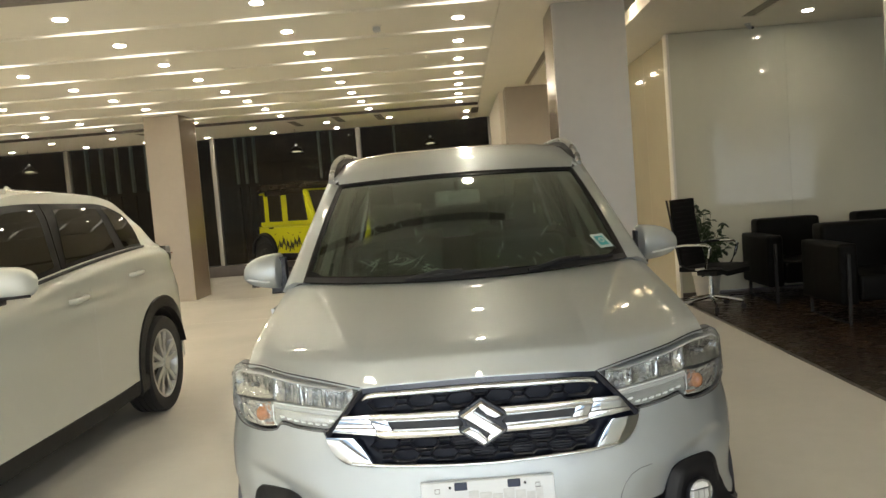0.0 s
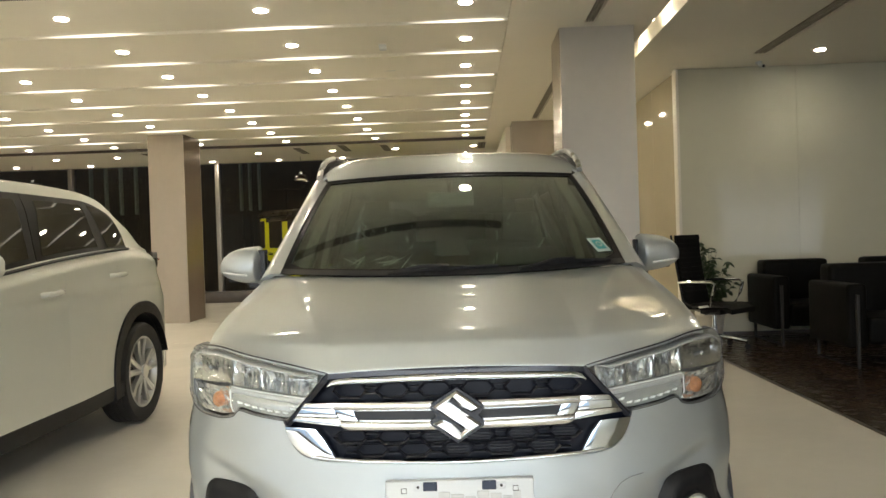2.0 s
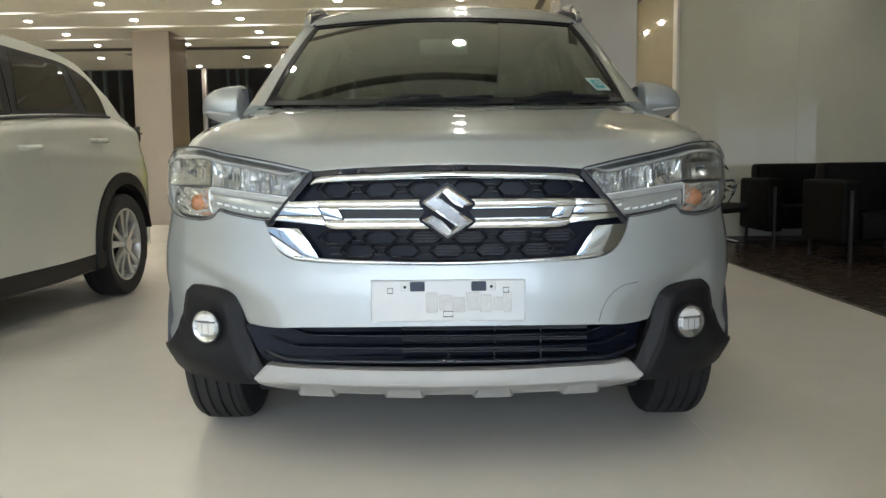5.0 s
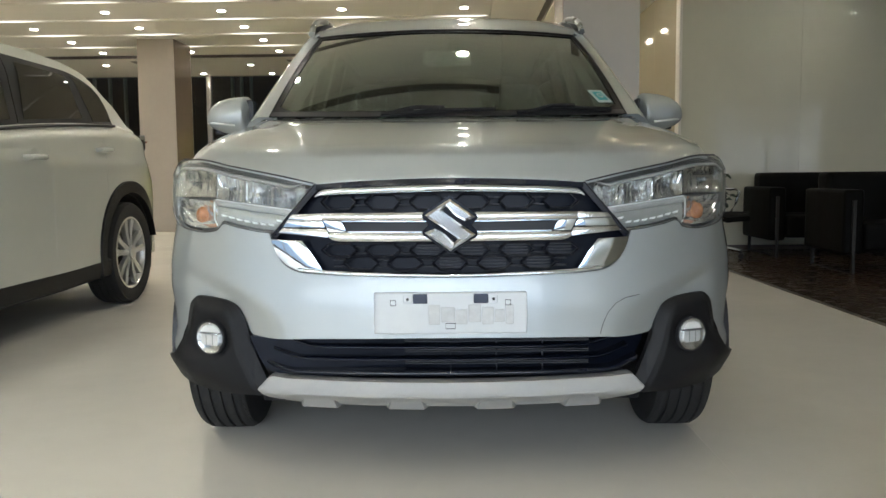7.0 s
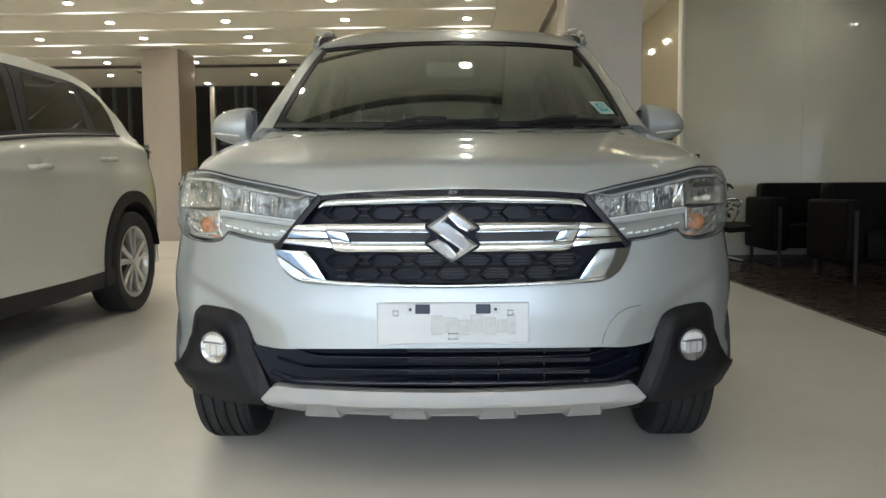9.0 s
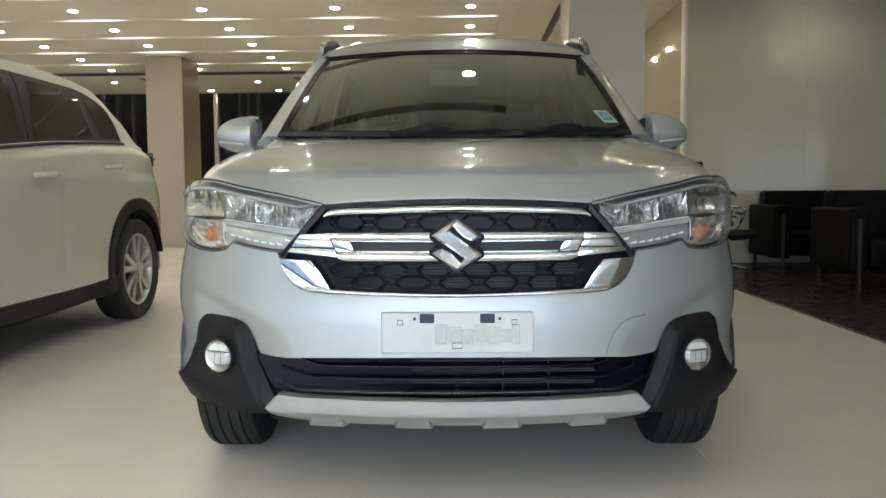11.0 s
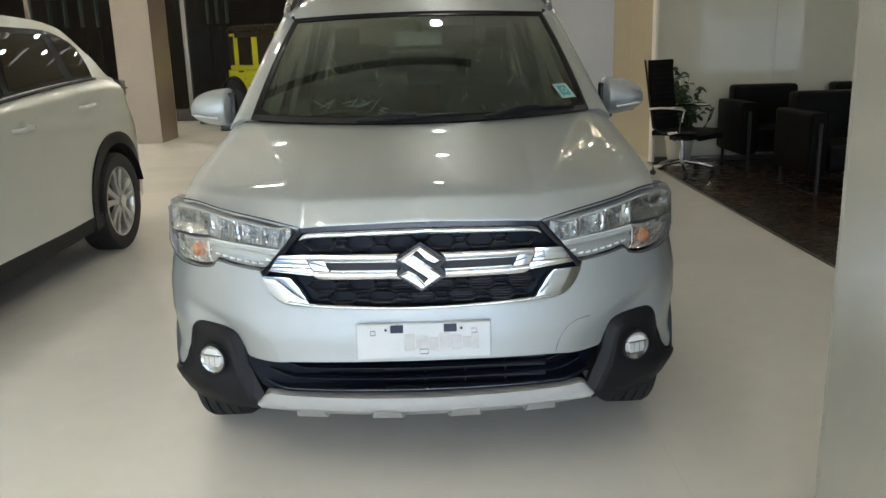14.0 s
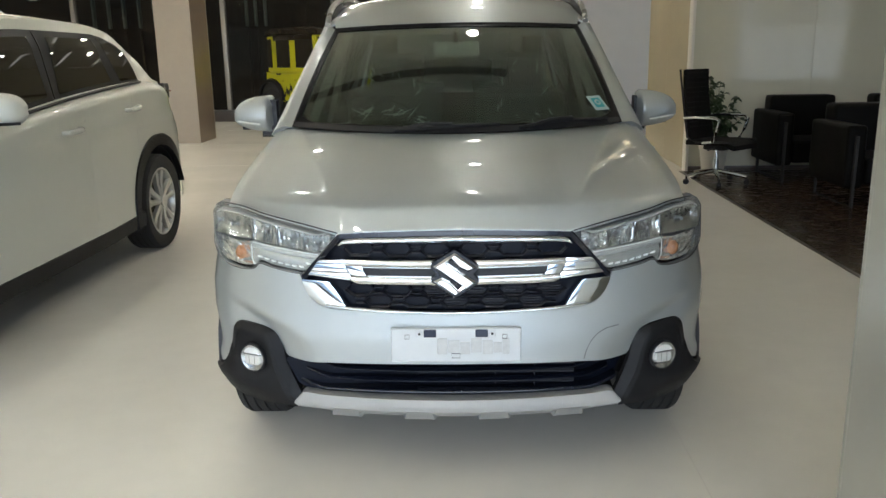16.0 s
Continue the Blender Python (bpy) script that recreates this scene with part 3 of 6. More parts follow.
def wheel(parent, x, y, z, side, radius, width, rim_r, spokes, name="wheel"):
    """side: +1 if the outer face looks to +x."""
    w = part(name, lathe([(rim_r, -width * 0.42), (radius * 0.90, -width * 0.5), (radius * 0.955, -width * 0.485), (radius * 0.985, -width * 0.41), *TREAD(radius, width), (radius * 0.985, width * 0.41), (radius * 0.955, width * 0.485), (radius * 0.90, width * 0.5), (rim_r, width * 0.42)], 48, "x", closed=True), RUBBER, parent, "black rubber tyre on a silver wheel")
    w.location = (x, y, z)
    bm = bmesh.new()
    for lx in (-0.405, 0.405):
        for k in range(72):
            a = 2 * math.pi * (k + (0.5 if lx > 0 else 0.0)) / 72
            m = Matrix.Rotation(a, 4, "X") @ pose(lx * width, 0, radius * 0.972, 0, 14 * (1 if lx > 0 else -1), 14 * (1 if lx > 0 else -1))
            bmesh.ops.create_cube(bm, size=1, matrix=m @ Matrix.Diagonal((width * 0.10, radius * 0.066, 0.003, 1)))
    tagged(part("tread", bm, RUBBER, w), kind="stuff")
    part("rim", lathe([(rim_r, -width * 0.4), (rim_r, width * 0.43 * 1), (rim_r - 0.012, width * 0.44), (rim_r - 0.022, width * 0.36), (rim_r - 0.03, -width * 0.4)] if side > 0 else [(rim_r, width * 0.4), (rim_r, -width * 0.43), (rim_r - 0.012, -width * 0.44), (rim_r - 0.022, -width * 0.36), (rim_r - 0.03, width * 0.4)], 48, "x", closed=True), ALLOY, w, "silver alloy rim")
    part("disc", lathe([(0.0, -0.02), (rim_r - 0.03, -0.02), (rim_r - 0.03, 0.0), (0.0, 0.0)], 32, "x", at=(side * width * 0.1, 0, 0)), TRIM, w)
    for k in range(spokes):
        a = 2 * math.pi * k / spokes if spokes % 2 else 2 * math.pi * (k // 2) / (spokes / 2) + (0.24 if k % 2 else -0.24)
        bm = bmesh.new()
        pts = ((0.030, 0.020, 0.42), (rim_r * 0.55, 0.019, 0.37), (rim_r - 0.018, 0.026, 0.40))
        rows = []
        for rr, hw, ox in pts:
            rows.append([(side * width * ox, -hw, rr), (side * width * (ox + 0.045), 0, rr), (side * width * ox, hw, rr)])
        shell(rows, Vector((-side * 0.03, 0, 0)), bm)
        bmesh.ops.rotate(bm, verts=bm.verts, cent=(0, 0, 0), matrix=Matrix.Rotation(a, 3, "X"))
        part("spoke", bm, ALLOY, w)
    part("hub_cap", lathe([(0.05, 0.0), (0.048, 0.018), (0.0, 0.024)] if side > 0 else [(0.05, 0.0), (0.048, -0.018), (0.0, -0.024)], 24, "x", at=(side * width * 0.42, 0, 0)), ALLOY, w)
    return w


# ---- the silver car: local frame, nose at the origin, tail towards +y ----
car = thing("silver_car", "pale silver family car with chrome grille and black plastic cladding", "car", "", pose(0, 2.6, 0, 0, 0, 1.0))
plan = curve((0, 0.010), (0.2, 0.020), (0.38, 0.045), (0.5, 0.070), (0.6, 0.097), (0.7, 0.140), (0.78, 0.192), (0.83, 0.250), (0.86, 0.295), (0.89, 0.37))
rake = curve((0.2, 0.035), (0.3, 0.0), (0.5, 0.0), (0.6, 0.010), (0.7, 0.016), (0.8, 0.021), (0.87, 0.03), (0.95, 0.06))


crease = curve((0.40, 0.455), (0.435, 0.465), (0.485, 0.482), (0.535, 0.535), (0.59, 0.65), (0.66, 0.84))


def face(x, z):
    """Depth of the nose at a place of the front view."""
    x = abs(x)
    y = plan(x) + rake(z)
    xb = crease(z)
    d = x - xb
    y += (0.13 * min(0.032, max(0.0, d)) + 0.27 * min(0.075, max(0.0, d - 0.032))) * ramp01(z, 0.70, 0.57) * ramp01(x, 0.86, 0.70)
    return y


tuck = curve((0.22, 0.042), (0.30, 0.026), (0.35, 0.004), (0.375, 0.002), (0.42, 0.013), (0.50, 0.008), (0.56, 0.0), (0.62, 0.0), (0.68, 0.008), (0.75, 0.019), (0.86, 0.020), (1.2, 0.020))
draw_in = lambda x, z: x - tuck(z) * ramp01(x, 0.60, 0.88)


def strip(x0, x1, zb, zt, proud=0.0, thick=0.012, s=1, nx=24, nz=6, bulge=0.0, depth=None, inward=False):
    rows = []
    d = depth or face
    for i in range(nx + 1):
        x = x0 + (x1 - x0) * i / nx
        a, b = zb(abs(x)), zt(abs(x))
        row = []
        for j in range(nz + 1):
            t = j / nz
            z = a + (b - a) * t
            xo = math.copysign(draw_in(abs(x), z), x) if inward else x
            row.append((s * xo, d(x, z) - proud - bulge * (1 - (2 * t - 1) ** 2), z))
        rows.append(row)
    return shell(rows, Vector((0, thick, 0)))


k_hood = curve((0, 0.881), (0.126, 0.878), (0.253, 0.874), (0.37, 0.866))
hl_top = curve((0.379, 0.866), (0.483, 0.889), (0.624, 0.916), (0.745, 0.939), (0.80, 0.940), (0.835, 0.925), (0.85, 0.90))
hl_bot = curve((0.379, 0.858), (0.43, 0.80), (0.483, 0.741), (0.497, 0.732), (0.603, 0.746), (0.652, 0.757), (0.675, 0.737), (0.717, 0.731), (0.781, 0.738), (0.82, 0.752), (0.85, 0.79))
gr_top = curve((0, 0.879), (0.253, 0.872), (0.370, 0.864), (0.43, 0.797), (0.483, 0.737), (0.507, 0.714))
gr_bot = curve((0, 0.607), (0.287, 0.612), (0.40, 0.617), (0.434, 0.624), (0.476, 0.651), (0.507, 0.711))
lg_top = curve((0, 0.439), (0.40, 0.432), (0.49, 0.428), (0.573, 0.434))
lg_bot = curve((0, 0.318), (0.32, 0.317), (0.49, 0.325), (0.527, 0.338), (0.573, 0.425))
cl_top = curve((0.527, 0.312), (0.540, 0.337), (0.573, 0.413), (0.588, 0.470), (0.614, 0.514), (0.661, 0.532), (0.741, 0.538), (0.775, 0.519), (0.80, 0.45), (0.83, 0.37), (0.885, 0.34))
cl_bot = curve((0.527, 0.300), (0.545, 0.264), (0.672, 0.262), (0.786, 0.272), (0.86, 0.290), (0.885, 0.31))

# bumper skin
bt = curve((0, 0.606), (0.287, 0.611), (0.40, 0.616), (0.434, 0.622), (0.476, 0.649), (0.503, 0.705), (0.512, 0.729), (0.603, 0.743), (0.652, 0.754), (0.675, 0.734), (0.717, 0.728), (0.781, 0.735), (0.82, 0.749), (0.85, 0.80), (0.89, 0.86))
bb = curve((0, 0.440), (0.40, 0.433), (0.49, 0.429), (0.573, 0.436), (0.588, 0.472), (0.614, 0.516), (0.661, 0.534), (0.741, 0.540), (0.775, 0.521), (0.80, 0.452), (0.83, 0.372), (0.89, 0.34))
part("bumper", strip(-0.89, 0.89, bb, bt, 0, 0.02, 1, 240, 26, inward=True), SILVER, car)

# recessed grille bed and black surround
bed = lambda x, z: face(x, z) + 0.035
part("grille_bed", strip(-0.505, 0.505, gr_bot, gr_top, 0, 0.01, 1, 80, 6, depth=bed), BED, car)
part("grille_surround", strip(-0.372, 0.372, curve((0, 0.864), (0.253, 0.858), (0.372, 0.850)), curve((0, 0.880), (0.253, 0.873), (0.372, 0.865)), 0.004, 0.04, 1, 60, 3), GLOSSBLACK, car)
for s in (-1, 1):
    rows = []
    for i in range(13):
        t = i / 12
        x, z = 0.372 + 0.130 * t, 0.866 - 0.147 * t
        rows.append([(s * (x - 0.010), face(x, z) - 0.002, z - 0.009), (s * x, face(x, z) - 0.005, z), (s * (x + 0.003), face(x, z) - 0.001, z + 0.003)])
    part("grille_surround_side", shell(rows, Vector((0, 0.04, 0))), GLOSSBLACK, car)


def flat_piece(name, poly, proud, tilt, material, s, label):
    """A bevelled plane piece of trim that follows the nose; tilt leans its top forward."""
    P = np.array([(1.0, x, z) for x, z in poly])
    k = np.linalg.lstsq(P, np.array([face(x, z) for x, z in poly]), rcond=None)[0]
    zc = sum(z for x, z in poly) / len(poly)
    bm = prism(poly, lambda x, z: Vector((s * x, k[0] + k[1] * x + k[2] * zc - tilt * (z - zc) - proud, z)), (0, 0.030, 0))
    bmesh.ops.recalc_face_normals(bm, faces=bm.faces)
    rim = [e for e in bm.edges if all(any(abs(v.co.x - s * x) < 1e-6 and abs(v.co.z - z) < 1e-6 for x, z in poly) for v in e.verts)]
    bmesh.ops.bevel(bm, geom=[e for e in rim if abs(e.verts[0].co.y - e.verts[1].co.y) < 0.025], offset=0.0022, segments=2, profile=0.6, affect="EDGES")
    return part(name, bm, material, car, label)


part("chrome_top_bar", strip(-0.374, 0.374, curve((0, 0.843), (0.253, 0.838), (0.350, 0.833), (0.374, 0.827)), curve((0, 0.863), (0.253, 0.857), (0.358, 0.850), (0.374, 0.834)), 0.006, 0.02, 1, 60, 6, 0.007), CHROME, car, "bright chrome bar")
for s in (-1, 1):
    part("chrome_upper_blade", strip(0.05, 0.353, curve((0, 0.764), (0.353, 0.766)), curve((0, 0.787), (0.353, 0.785)), 0.014, 0.03, s, 24, 6, 0.004), SATIN, car, "satin chrome blade")
    flat_piece("chrome_upper_wing", [(0.3545, 0.7670), (0.4535, 0.7680), (0.440, 0.7815), (0.3545, 0.7850)], 0.0120, -0.16, SATIN, s, "satin chrome wing beside the headlamp")
    part("chrome_upper_bevel", strip(0.05, 0.298, curve((0, 0.7600), (0.298, 0.7612)), curve((0, 0.7635), (0.298, 0.7648)), 0.0135, 0.03, s, 24, 3, 0.0015), CHROME, car, "polished lower edge of the blade")
    part("chrome_lower_blade", strip(0.05, 0.335, curve((0, 0.7075), (0.30, 0.7075), (0.321, 0.7100), (0.335, 0.7170)), curve((0, 0.7300), (0.335, 0.7315)), 0.012, 0.03, s, 30, 5, 0.004), SATIN, car, "satin chrome blade")
    part("chrome_lower_bevel", strip(0.05, 0.281, curve((0, 0.7305), (0.281, 0.7318)), curve((0, 0.7352), (0.281, 0.7362)), 0.0105, 0.03, s, 24, 3, 0.0015), CHROME, car, "polished upper edge of the blade")
    flat_piece("chrome_joint", [(0.284, 0.7328), (0.3355, 0.7335), (0.3525, 0.7650), (0.3005, 0.7640)], 0.0130, -0.06, CHROME, s, "polished chrome end of the slot")
    flat_piece("chrome_lower_wing", [(0.3370, 0.7178), (0.400, 0.7228), (0.4800, 0.7305), (0.4695, 0.7430), (0.3425, 0.7415), (0.3380, 0.7330)], 0.0105, -0.18, SATIN, s, "satin chrome lower edge of the wing")
    flat_piece("chrome_wing_panel", [(0.3445, 0.7428), (0.4690, 0.7442), (0.4530, 0.7668), (0.3560, 0.7658)], 0.0085, -0.07, CHROME, s, "polished chrome panel of the wing")
    part("slot_backing", strip(0.05, 0.31, curve((0, 0.733), (0.3, 0.733)), curve((0, 0.763), (0.3, 0.764)), -0.006, 0.01, s, 12, 2), TRIM, car)
    flat_piece("chrome_corner", [(0.505, 0.7120), (0.501, 0.696), (0.490, 0.671), (0.474, 0.651), (0.455, 0.6365), (0.434, 0.6265), (0.402, 0.6205), (0.350, 0.6180), (0.368, 0.645), (0.386, 0.674), (0.414, 0.7080)], 0.004, -0.07, CHROME, s, "polished chrome corner")
part("chrome_lower_line", strip(-0.425, 0.425, curve((0, 0.608), (0.287, 0.612), (0.425, 0.622)), curve((0, 0.618), (0.30, 0.624), (0.425, 0.633)), 0.006, 0.02, 1, 70, 5, 0.004), CHROME, car, "thin chrome line under the grille")


# honeycomb cells
def cell(cx, cz, w, h, bar, y, bm):
    o = [(-w / 2, 0), (-w * 0.28, h / 2), (w * 0.28, h / 2), (w / 2, 0), (w * 0.28, -h / 2), (-w * 0.28, -h / 2)]
    q = [(-(w / 2 - bar * 1.3), 0), (-w * 0.28 + bar * 0.4, h / 2 - bar), (w * 0.28 - bar * 0.4, h / 2 - bar), (w / 2 - bar * 1.3, 0), (w * 0.28 - bar * 0.4, -h / 2 + bar), (-w * 0.28 + bar * 0.4, -h / 2 + bar)]
    A = [bm.verts.new((cx + x, y, cz + z)) for x, z in o]
    B = [bm.verts.new((cx + x, y + 0.004, cz + z)) for x, z in q]
    C = [bm.verts.new((cx + x, y + 0.024, cz + z)) for x, z in q]
    for i in range(6):
        j = (i + 1) % 6
        bm.faces.new((A[i], A[j], B[j], B[i]))
        bm.faces.new((B[i], B[j], C[j], C[i]))


PITCH = 0.124
for row, (cz, off, lim) in enumerate(((0.815, 0.5, 0.34), (0.681, 0.5, 0.37), (0.6445, 0.0, 0.34))):
    for k in range(-8, 9):
        cx = (k / 2 + off) * PITCH
        if abs(cx) > lim:
            continue
        bm = bmesh.new()
        y = face(cx, cz) + 0.010
        if k % 2 == 0:
            cell(cx, cz, 0.104, 0.048 if row == 0 else 0.041, 0.0048, y, bm)
            part("honeycomb_cell", bm, GRID, car, smooth=False)
            if cx > -0.12 and cx < 0.36 and row > 0:
                bm = bmesh.new()
                for q in range(4):
                    box(cx - 0.032, cx + 0.032, y + 0.018, y + 0.024, cz - 0.0145 + 0.0085 * q, cz - 0.0110 + 0.0085 * q, bm=bm)
                part("shutter_slat", bm, GRID, car, smooth=False)
        else:
            for q in (-1, 1):
                box(cx - 0.016, cx + 0.016, y + 0.003, y + 0.020, cz + q * 0.0095 - 0.0020, cz + q * 0.0095 + 0.0020, 0.001, 1, bm=bm)
            part("honeycomb_link", bm, GRID, car, smooth=False)

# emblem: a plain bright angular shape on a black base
half = [(0.0, 0.070), (0.068, 0.021), (0.040, 0.009), (0.015, 0.022), (-0.010, 0.048), (-0.021, 0.038), (0.068, -0.026)]
emb = half + [(-x, -z) for x, z in half]
hb2 = [(0.0, 0.0780), (0.0725, 0.0265), (0.0755, 0.0185), (0.058, 0.0), (0.0755, -0.0215), (0.0725, -0.0320)]
part("emblem_base", prism(hb2 + [(-x, -z) for x, z in hb2], lambda x, z: Vector((x, -0.028, 0.755 + z)), (0, 0.03, 0)), GLOSSBLACK, car, smooth=False)
def inset(poly, d):
    out = []
    n = len(poly)
    for i in range(n):
        p, q, r = Vector(poly[i - 1]), Vector(poly[i]), Vector(poly[(i + 1) % n])
        a, b = (q - p).normalized(), (r - q).normalized()
        na, nb = Vector((a.y, -a.x)), Vector((b.y, -b.x))
        m = (na + nb)
        m = m / max(0.5, m.dot(na))
        out.append(tuple(q + m * d))
    return out


bm = bmesh.new()
low, top = emb, inset(emb, 0.0062)
A = [bm.verts.new((x, -0.030, 0.755 + z)) for x, z in low]
B = [bm.verts.new((x, -0.036, 0.755 + z)) for x, z in low]
C = [bm.verts.new((x, -0.043, 0.755 + z)) for x, z in top]
for i in range(len(A)):
    j = (i + 1) % len(A)
    bm.faces.new((A[i], A[j], B[j], B[i]))
    bm.faces.new((B[i], B[j], C[j], C[i]))
bm.faces.new(C)
part("emblem", bm, BRIGHT, car, "chrome angular emblem", smooth=False)

# tow cover seam in the bumper
part("tow_cover_seam", tube([(x, face(x, z) - 0.0006, z) for x, z in ((0.420, 0.440), (0.428, 0.470), (0.442, 0.500), (0.465, 0.525), (0.495, 0.540), (0.535, 0.547))], 0.0013, 6), LAMPBASE, car)

# number plate with bars for writing, mounting tabs and slots
pl = part("plate", box(-0.209, 0.209, -0.006, 0.010, 0.455, 0.569, 0.004, 2), PLATE, car, "white number plate with unreadable grey marks")
part("rim", tube([(-0.2075, -0.006, 0.4565), (0.2075, -0.006, 0.4565), (0.2075, -0.006, 0.5675), (-0.2075, -0.006, 0.5675)], 0.0018, 6, True), PRINT, pl)
for k, (a, b) in enumerate(((-0.060, -0.028), (-0.025, 0.012), (0.014, 0.046), (0.049, 0.083), (0.086, 0.118), (0.121, 0.148), (0.150, 0.172))):
    part("grey_bar", box(a, b, -0.0070, -0.005, 0.481 + 0.006 * (k % 2), 0.536 - 0.007 * (k % 3), 0.0018, 1), MARK, pl)
for s in (-1, 1):
    part("slot", box(s * 0.083 - 0.020, s * 0.083 + 0.020, -0.009, -0.005, 0.539, 0.565, 0.002, 1), NAVY, pl)
    part("tab", box(s * 0.117 - 0.012, s * 0.117 + 0.012, -0.0085, -0.005, 0.540, 0.562, 0.002, 1), PLATE, pl)
    part("screw", lathe([(0.0, -0.012), (0.004, -0.011), (0.0045, -0.007), (0.0, -0.007)], 10, "y", at=(s * 0.117, 0, 0.551)), TRIM, pl)
    for dx, dz in ((0.157, 0.541),):
        bm = bmesh.new()
        tube([(s * dx - 0.007, -0.007, dz - 0.007), (s * dx + 0.007, -0.007, dz - 0.007), (s * dx + 0.007, -0.007, dz + 0.007), (s * dx - 0.007, -0.007, dz + 0.007)], 0.0011, 4, True, bm)
        part("square_mark", bm, TRIM, pl)
bm = bmesh.new()
tube([(-0.013, -0.007, 0.469), (0.013, -0.007, 0.469), (0.013, -0.007, 0.484), (-0.013, -0.007, 0.484)], 0.0011, 4, True, bm)
part("square_mark", bm, TRIM, pl)

# lower intake
part("intake_bed", strip(-0.573, 0.573, lg_bot, lg_top, 0, 0.01, 1, 90, 4, depth=lambda x, z: plan(x) + 0.085), BED, car)
for j, (z0, z1, lim) in enumerate(((0.408, 0.414, 0.47), (0.374, 0.380, 0.505), (0.332, 0.344, 0.535))):
    part("intake_bar", strip(-lim, lim, curve((0, z0), (lim - 0.1, z0 - 0.002), (lim, z0 + 0.022)), curve((0, z1), (lim - 0.1, z1 - 0.002), (lim, z1 + 0.024)), -0.014 + 0.004 * j, 0.05, 1, 70, 3, 0.003), GLOSSBLACK, car)
for z in (0.426, 0.420, 0.396, 0.390, 0.362, 0.356):
    part("radiator_slat", box(-0.13, 0.39, 0.066, 0.080, z - 0.0014, z + 0.0014), GRID, car)
for x in (0.0, 0.13, 0.26):
    part("radiator_post", box(x - 0.0015, x + 0.0015, 0.064, 0.080, 0.345, 0.432), GRID, car)

# skid plate with four raised lugs
part("skid_plate", strip(-0.549, 0.549, curve((0, 0.234), (0.394, 0.236), (0.50, 0.246), (0.53, 0.256), (0.549, 0.282)), curve((0, 0.317), (0.455, 0.320), (0.506, 0.324), (0.549, 0.288)), 0.012, 0.05, 1, 110, 8, 0.008, depth=lambda x, z: plan(abs(x)) + 0.06 * ramp01(z, 0.28, 0.235)), SKID, car, "light grey painted skid plate")
for cx in (-0.375, -0.125, 0.125, 0.375):
    on = lambda x, z: plan(abs(x)) + 0.06 * ramp01(z, 0.28, 0.235) - 0.012
    rows = []
    for z, hw, pr in ((0.288, 0.034, -0.006), (0.281, 0.037, 0.009), (0.254, 0.044, 0.012), (0.228, 0.050, 0.014)):
        rows.append([(cx - hw - 0.010, on(cx - hw, z) + 0.012, z), (cx - hw, on(cx - hw, z) - pr, z), (cx + hw, on(cx + hw, z) - pr, z), (cx + hw + 0.010, on(cx + hw, z) + 0.012, z)])
    part("skid_lug", shell(rows, Vector((0, 0.03, 0))), SKID, car)
part("under_tray", box(-0.56, 0.56, 0.16, 0.62, 0.222, 0.26, 0.015), PLASTIC, car)
part("under_floor", box(-0.70, 0.70, 0.5, 4.2, 0.20, 0.34, 0.03), PLASTIC, car)

# fog lamp surrounds and fog lamps
EDGE = np.array([(x, cl_top(x)) for x in np.linspace(0.527, 0.80, 90)])
FX, FZ = 0.700, 0.424


def pod(x, z):
    """Depth of the fog lamp surround: a bevelled rim, a flat field and a shallow bowl round the lamp."""
    d = float(np.sqrt(((EDGE - (abs(x), z)) ** 2).sum(1)).min())
    r = math.hypot(abs(x) - FX, z - FZ)
    wide = 0.020 + 0.016 * ramp01(abs(x), 0.66, 0.61)
    y = face(x, z) - 0.006 - 0.022 * min(1.0, max(0.0, d / wide)) - 0.004 * ramp01(d, wide, wide + 0.02)
    y -= 0.020 * ramp01(z, 0.40, 0.345) * ramp01(abs(x), 0.60, 0.74) * ramp01(z, 0.265, 0.325)
    return y + 0.004 * ramp01(r, 0.072, 0.052)


